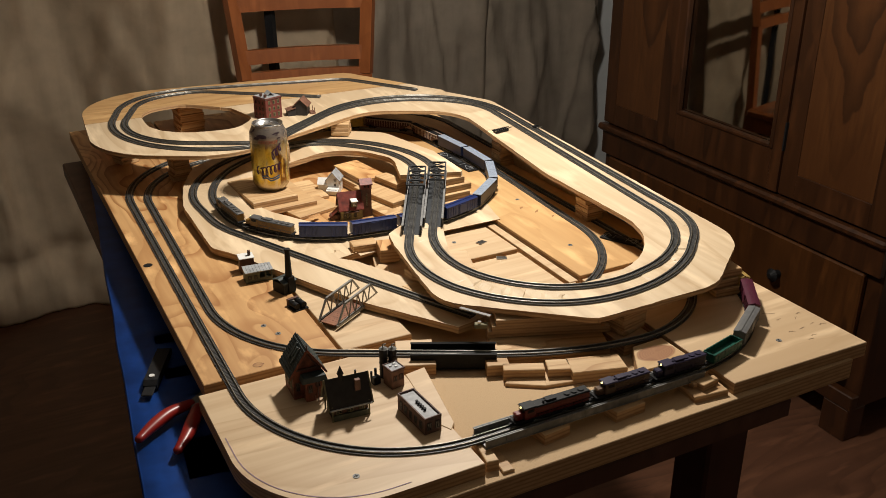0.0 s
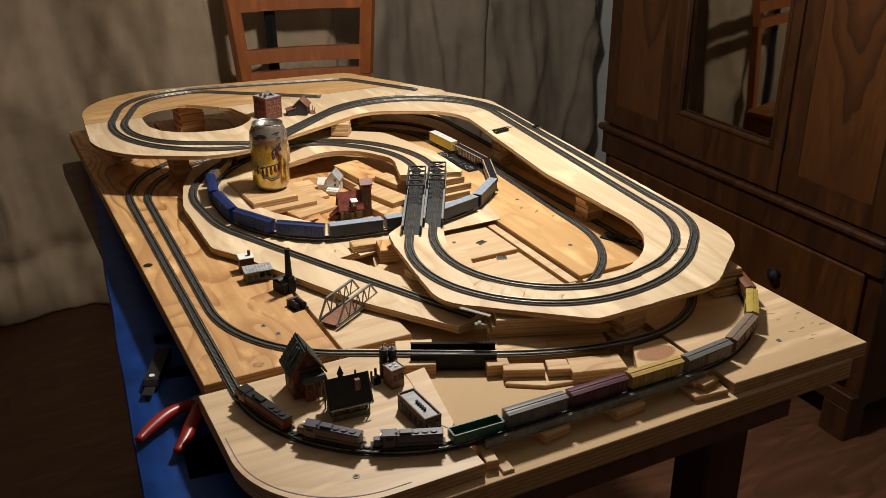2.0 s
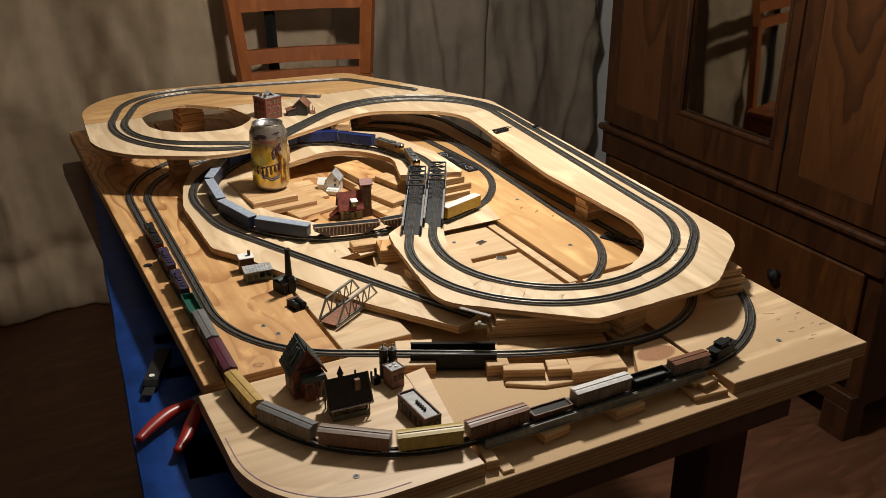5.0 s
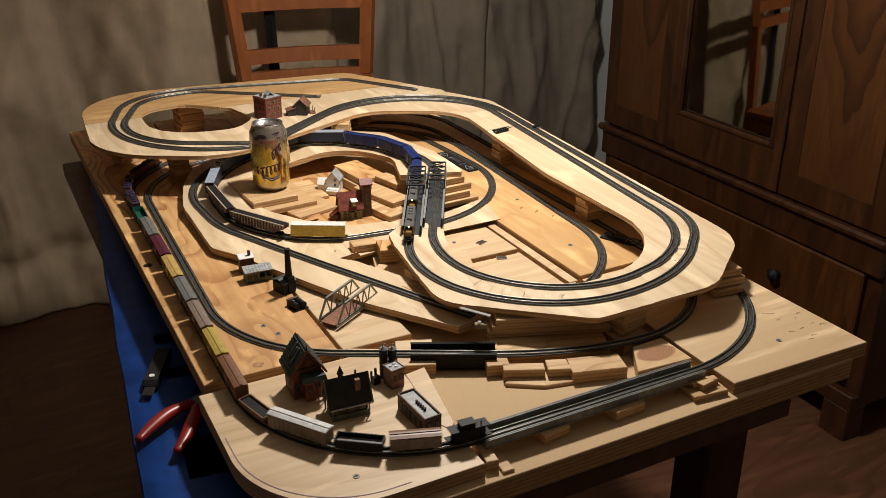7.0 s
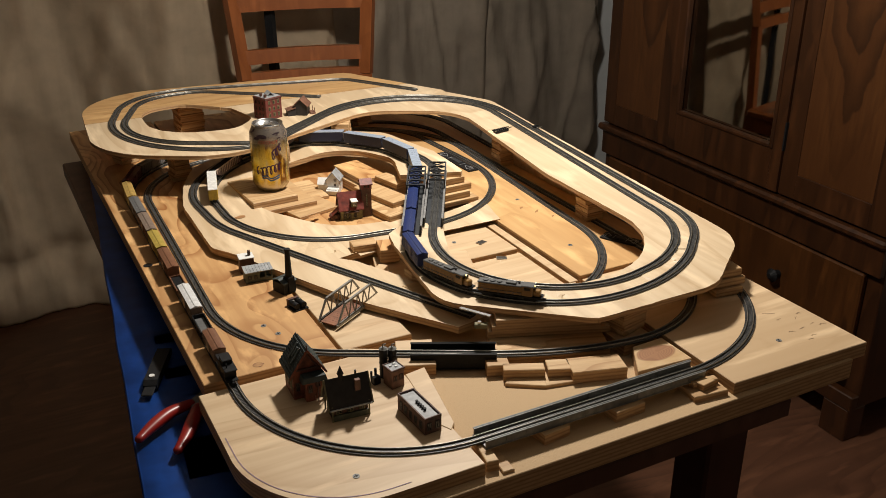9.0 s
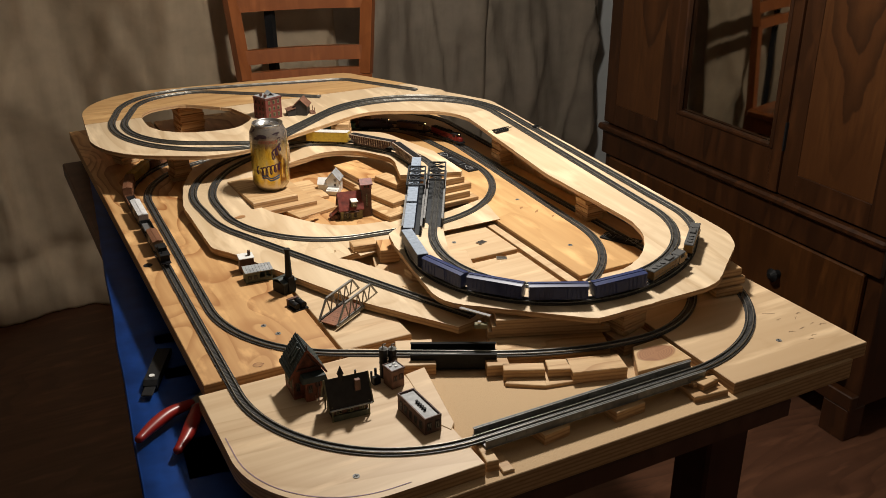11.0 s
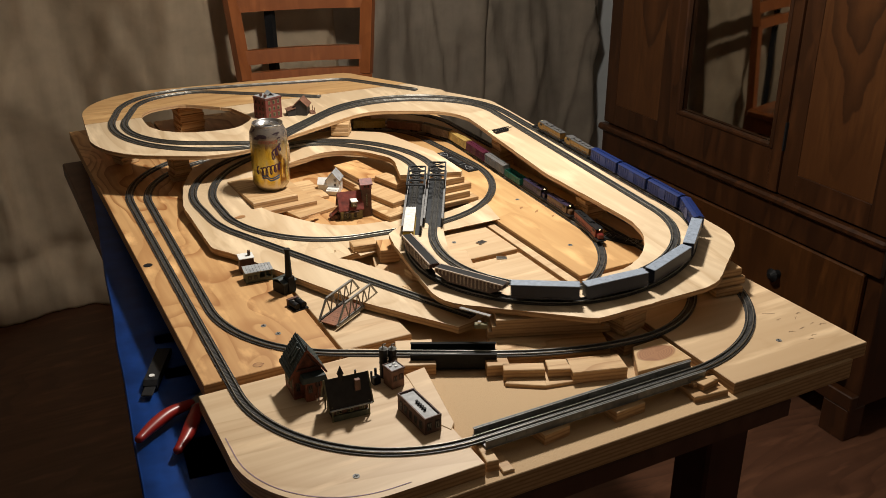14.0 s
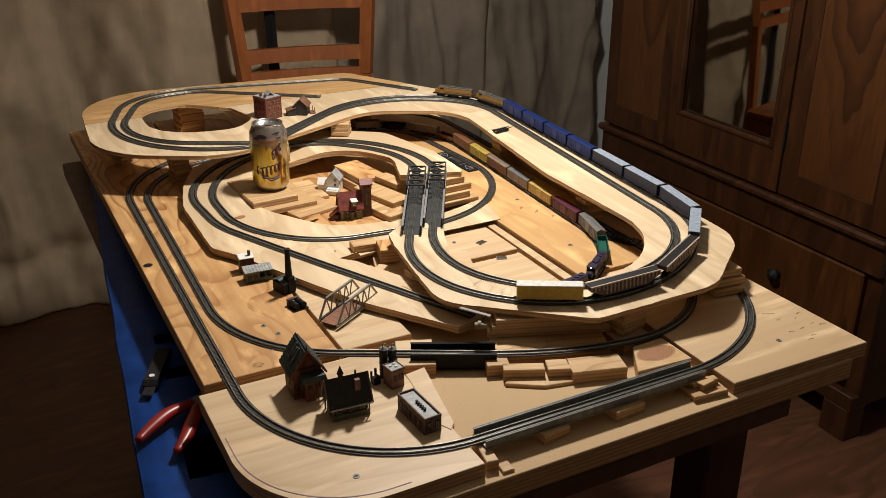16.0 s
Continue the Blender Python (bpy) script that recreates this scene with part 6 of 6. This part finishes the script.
def boxcar(length, body, roof, label, width=0.0148, high=0.0185, rib=None, floor=0.0042):
    t = thing("goods_wagon", pose(0, 0, 0), label, "railway wagon", "railway wagons")
    running_gear(t, length)
    bm = bmesh.new()
    a, w = length / 2, width / 2
    box(bm, -a, a, -w, w, floor, floor + high - 0.001, 0.0004)
    part("body", bm, M[body], t)
    for sy in (-1, 1):
        bm = bmesh.new()
        top = []
        for k in range(13):
            x = -a + 0.001 + (length - 0.002) * k / 12.5
            for dx, dy in ((0, 0.0001), (0.0003, 0.0007), (0.0010, 0.0007), (0.0013, 0.0001)):
                top.append((x + dx, sy * (w + dy)))
        lo = [bm.verts.new((x, y, floor + 0.001)) for x, y in top]
        hi = [bm.verts.new((x, y, floor + high - 0.0015)) for x, y in top]
        for k in range(len(top) - 1):
            bm.faces.new((lo[k], lo[k + 1], hi[k + 1], hi[k]))
        part("ribbed_side", bm, M[body], t)
    bm = bmesh.new()
    z = floor + high
    prism(bm, [(-w - 0.0003, z - 0.0012), (-w - 0.0003, z - 0.0005), (-w * 0.5, z + 0.0006), (0, z + 0.0010), (w * 0.5, z + 0.0006), (w + 0.0003, z - 0.0005), (w + 0.0003, z - 0.0012)], -a - 0.0003, a + 0.0003)
    bmesh.ops.rotate(bm, verts=bm.verts[:], cent=(0, 0, 0), matrix=Matrix.Rotation(radians(90), 3, "Z"))
    box(bm, -a, a, -0.0012, 0.0012, z + 0.0008, z + 0.0016)
    part("roof", bm, M[roof], t)
    for sy in (-1, 1):
        bm = bmesh.new()
        box(bm, -0.0075, 0.0075, sy * w - 0.0010, sy * w + 0.0010, floor + 0.001, floor + high - 0.002, 0.0002)
        part("door", bm, M[rib or body], t)
    return t


def smooth_box(length, body, roof, label, width=0.0150, high=0.0190, floor=0.0042, rib=None):
    t = thing("goods_wagon", pose(0, 0, 0), label, "railway wagon", "railway wagons")
    running_gear(t, length)
    a, w = length / 2, width / 2
    bm = bmesh.new()
    box(bm, -a, a, -w, w, floor, floor + high - 0.001, 0.0006)
    box(bm, -a + 0.002, a - 0.002, -w - 0.0003, w + 0.0003, floor + 0.0015, floor + 0.0030)
    part("body", bm, M[body], t)
    bm = bmesh.new()
    box(bm, -a, a, -w - 0.0002, w + 0.0002, floor + high - 0.0012, floor + high, 0.0004)
    for k in range(1, 9):
        x = -a + length * k / 9
        box(bm, x - 0.0003, x + 0.0003, -w, w, floor + high - 0.0001, floor + high + 0.00012)
    part("roof", bm, M[roof], t)
    return t


def gondola(length, body, inside, label, width=0.0148, high=0.0115):
    t = thing("open_wagon", pose(0, 0, 0), label, "railway wagon", "railway wagons")
    running_gear(t, length)
    a, w, f = length / 2, width / 2, 0.0042
    bm = bmesh.new()
    box(bm, -a, a, -w, w, f, f + 0.002)
    for sy in (-1, 1):
        box(bm, -a, a, sy * w - 0.0006, sy * w + 0.0006, f + 0.002, f + high)
        for k in range(9):
            x = -a + 0.002 + (length - 0.004) * k / 8
            box(bm, x - 0.0005, x + 0.0005, sy * w - 0.0010, sy * w + 0.0010, f, f + high)
    for sx in (-1, 1):
        box(bm, sx * a - 0.0006, sx * a + 0.0006, -w, w, f + 0.002, f + high)
    part("body", bm, M[body], t)
    bm = bmesh.new()
    box(bm, -a + 0.001, a - 0.001, -w + 0.001, w - 0.001, f + 0.002, f + 0.004)
    part("load", bm, M[inside], t)
    return t


def hopper(length, label):
    t = thing("hopper_wagon", pose(0, 0, 0), label, "railway wagon", "railway wagons")
    running_gear(t, length)
    a, w, f = length / 2, 0.0068, 0.0045
    bm = bmesh.new()
    prism(bm, [(-a, f + 0.010), (-a * 0.62, f), (a * 0.62, f), (a, f + 0.010), (a, f + 0.0155), (-a, f + 0.0155)], -w, w)
    part("body", bm, M["hopper_brown"], t)
    for sy in (-1, 1):
        bm = bmesh.new()
        for k in range(19):
            x = -a + 0.001 + (length - 0.002) * k / 18
            box(bm, x - 0.0006, x + 0.0006, sy * w - 0.0008, sy * w + 0.0008, f + (0.002 if abs(x) < a * 0.6 else 0.009), f + 0.0155)
        box(bm, -a, a, sy * w - 0.0009, sy * w + 0.0009, f + 0.0148, f + 0.0162)
        part("side_ribs", bm, M["hopper_rib"], t)
    bm = bmesh.new()
    box(bm, -a + 0.001, a - 0.001, -w + 0.001, w - 0.001, f + 0.0156, f + 0.0160)
    part("load", bm, M["black"], t)
    return t


def diesel(length, hood, top, cabcol, label, stripe=None):
    t = thing("diesel_locomotive", pose(0, 0, 0), label, "locomotive", "locomotives")
    running_gear(t, length)
    a = length / 2
    bm = bmesh.new()
    box(bm, -a, a, -0.0068, 0.0068, 0.0045, 0.0068, 0.0004)
    box(bm, -0.012, 0.012, -0.0055, 0.0055, 0.002, 0.0045, 0.0006)
    part("underframe", bm, M["black"], t)
    bm = bmesh.new()
    box(bm, -a + 0.003, a - 0.026, -0.0060, 0.0060, 0.0068, 0.0185, 0.0006)
    for k in range(8):
        x = -a + 0.009 + k * 0.006
        for sy in (-1, 1):
            box(bm, x, x + 0.004, sy * 0.0060 - 0.0003, sy * 0.0060 + 0.0003, 0.0085, 0.0155)
    part("hood", bm, M[hood], t)
    bm = bmesh.new()
    box(bm, a - 0.026, a - 0.012, -0.0066, 0.0066, 0.0068, 0.0200, 0.0008)
    box(bm, a - 0.012, a - 0.003, -0.0045, 0.0045, 0.0068, 0.0150, 0.0012)
    part("cab", bm, M[cabcol], t)
    bm = bmesh.new()
    box(bm, -a + 0.0025, a - 0.026, -0.0063, 0.0063, 0.0178, 0.0200, 0.0008)
    for k in range(3):
        cyl(bm, 0.0036, 0.0036, 0.0200, 0.0213, 14, Matrix.Translation((-a + 0.012 + k * 0.009, 0, 0)))
    box(bm, -0.004, 0.009, -0.0040, 0.0040, 0.0200, 0.0222, 0.0005)
    cyl(bm, 0.0014, 0.0014, 0.0200, 0.0228, 10, Matrix.Translation((0.012, 0.002, 0)))
    box(bm, a - 0.0270, a - 0.0105, -0.0069, 0.0069, 0.0192, 0.0212, 0.0008)
    part("roof", bm, M[top], t)
    bm = bmesh.new()
    box(bm, a - 0.0121, a - 0.0117, -0.0050, -0.0008, 0.0155, 0.0188)
    box(bm, a - 0.0121, a - 0.0117, 0.0008, 0.0050, 0.0155, 0.0188)
    for sy in (-1, 1):
        box(bm, a - 0.023, a - 0.015, sy * 0.0066 - 0.0002, sy * 0.0066 + 0.0002, 0.0150, 0.0186)
    part("window", bm, M["black"], t)
    bm = bmesh.new()
    cyl(bm, 0.0011, 0.0011, 0, 0.0006, 10, pose(a - 0.0108, 0, 0.0200, 0, 90, 0))
    part("headlight", bm, M["lamp_glow"], t)
    for sy in (-1, 1):
        bm = bmesh.new()
        bar(bm, (-a + 0.002, sy * 0.0066, 0.0110), (a - 0.026, sy * 0.0066, 0.0110), 0.0005)
        for k in range(7):
            x = -a + 0.002 + k * (length - 0.03) / 6
            bar(bm, (x, sy * 0.0066, 0.0068), (x, sy * 0.0066, 0.0110), 0.0005)
        part("handrail", bm, M[stripe or top], t)
    return t


def caboose(length, body, label):
    t = thing("brake_van", pose(0, 0, 0), label, "railway wagon", "railway wagons")
    running_gear(t, length)
    a = length / 2
    bm = bmesh.new()
    box(bm, -a, a, -0.0068, 0.0068, 0.0042, 0.0055)
    box(bm, -a + 0.007, a - 0.007, -0.0066, 0.0066, 0.0055, 0.0165, 0.0005)
    box(bm, -0.006, 0.010, -0.0055, 0.0055, 0.0165, 0.0225, 0.0005)
    part("body", bm, M[body], t)
    bm = bmesh.new()
    box(bm, -a + 0.002, a - 0.002, -0.0072, 0.0072, 0.0163, 0.0174, 0.0003)
    box(bm, -0.0068, 0.0108, -0.0060, 0.0060, 0.0224, 0.0232, 0.0003)
    cyl(bm, 0.0008, 0.0008, 0.0170, 0.0225, 8, Matrix.Translation((-0.013, 0.003, 0)))
    part("roof", bm, M["black"], t)
    return t


GAP = 0.006
train_a, train_b = [], []
train_a.append((diesel(0.086, "loco_yellow", "loco_grey", "loco_yellow", "yellow and grey diesel locomotive leading a train"), 0.092))
train_a.append((diesel(0.086, "loco_yellow", "loco_grey", "loco_yellow", "second yellow and grey diesel locomotive of the pair"), 0.092))
first = boxcar(0.073, "blue_car", "blue_car", "deep blue boxcar with a blue roof")
train_a.append((first, 0.079))
train_a += [(copy_thing(first, pose(0, 0, 0)), 0.079) for k in range(3)]
# roof colour carries the lamp's reflection; the roof itself is navy
first = smooth_box(0.085, "navy_car", "sheen_roof", "dark blue boxcar, its roof coloured pale for the lamp's sheen")
train_a.append((first, 0.091))
train_a += [(copy_thing(first, pose(0, 0, 0)), 0.091) for k in range(3)]
first = hopper(0.102, "brown covered hopper wagon with pale ribs")
train_a += [(first, 0.108), (copy_thing(first, pose(0, 0, 0)), 0.108)]
train_a.append((smooth_box(0.082, "yellow_box", "cream", "yellow boxcar with a cream roof at the train's end"), 0.087))

train_b.append((diesel(0.098, "red_loco", "black", "red_loco", "red and black diesel locomotive leading a goods train"), 0.104))
train_b.append((diesel(0.076, "loco_brown", "purple", "loco_brown", "dull brown locomotive with a purple-blue roof"), 0.082))
train_b.append((diesel(0.076, "purple", "purple", "purple", "dark purple-blue diesel locomotive in the goods train"), 0.082))
train_b.append((gondola(0.057, "green", "green", "teal green open gondola wagon"), 0.063))
train_b.append((boxcar(0.074, "grey_car", "grey_car", "plain grey boxcar with a grey ribbed roof", high=0.0165), 0.080))
train_b.append((boxcar(0.074, "maroon", "maroon", "maroon boxcar with a ribbed roof", high=0.0165), 0.080))
train_b.append((boxcar(0.073, "sand", "sand", "sand-yellow boxcar with a ribbed roof", high=0.0165), 0.079))
train_b.append((boxcar(0.072, "taupe", "grey_car", "grey-brown boxcar with a worn grey roof", high=0.0165), 0.078))
train_b.append((boxcar(0.074, "rust", "taupe", "brown boxcar with a taupe roof", high=0.0165), 0.080))
train_b.append((boxcar(0.067, "olive", "olive", "olive-yellow boxcar with a matching roof", high=0.0165), 0.073))
train_b.append((boxcar(0.071, "rust", "rust", "rusty brown boxcar with a brown roof", high=0.0165), 0.077))
train_b.append((gondola(0.048, "rust", "black", "low dark brown wagon", high=0.006), 0.054))
train_b.append((boxcar(0.073, "taupe", "white_roof", "boxcar with a pale grey roof", high=0.0165), 0.079))
train_b.append((gondola(0.049, "black", "grey_car", "low black open wagon", high=0.009), 0.055))
train_b.append((boxcar(0.052, "taupe", "rust", "short brown boxcar near the train's end", high=0.0150), 0.058))
train_b.append((caboose(0.048, "black", "black brake van with a cupola at the train's end"), 0.054))


def run(train, line, head, lift):
    """Keys for each vehicle of a train: the way of its head, by time, along the line."""
    times = [k * 0.25 for k in range(65)]
    ht, hs = [h[0] for h in head], [h[1] for h in head]
    # smooth cubic through the head's places
    sl = np.gradient(hs, ht)

    def head_at(t):
        i = min(max(0, int(np.searchsorted(ht, t) - 1)), len(ht) - 2)
        d = ht[i + 1] - ht[i]
        u = (t - ht[i]) / d
        return (2 * u ** 3 - 3 * u ** 2 + 1) * hs[i] + (u ** 3 - 2 * u ** 2 + u) * d * sl[i] + (3 * u ** 2 - 2 * u ** 3) * hs[i + 1] + (u ** 3 - u ** 2) * d * sl[i + 1]

    back = 0.0
    for ob, long in train:
        rows = []
        for t in times:
            mid = head_at(t) - back - long / 2
            f, b = line.at(mid + long / 2 - 0.02), line.at(mid - long / 2 + 0.02)
            d = f - b
            c = (f + b) / 2 + Vector((0, 0, lift))
            rows.append((t, Matrix.Translation(c) @ d.to_track_quat("X", "Z").to_matrix().to_4x4()))
        walk(ob, rows)
        back += long


def motions():
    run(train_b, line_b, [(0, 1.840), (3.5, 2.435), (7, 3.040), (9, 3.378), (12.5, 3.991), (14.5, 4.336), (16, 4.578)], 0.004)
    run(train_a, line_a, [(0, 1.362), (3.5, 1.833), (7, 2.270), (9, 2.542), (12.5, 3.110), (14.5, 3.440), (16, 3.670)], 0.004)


motions()
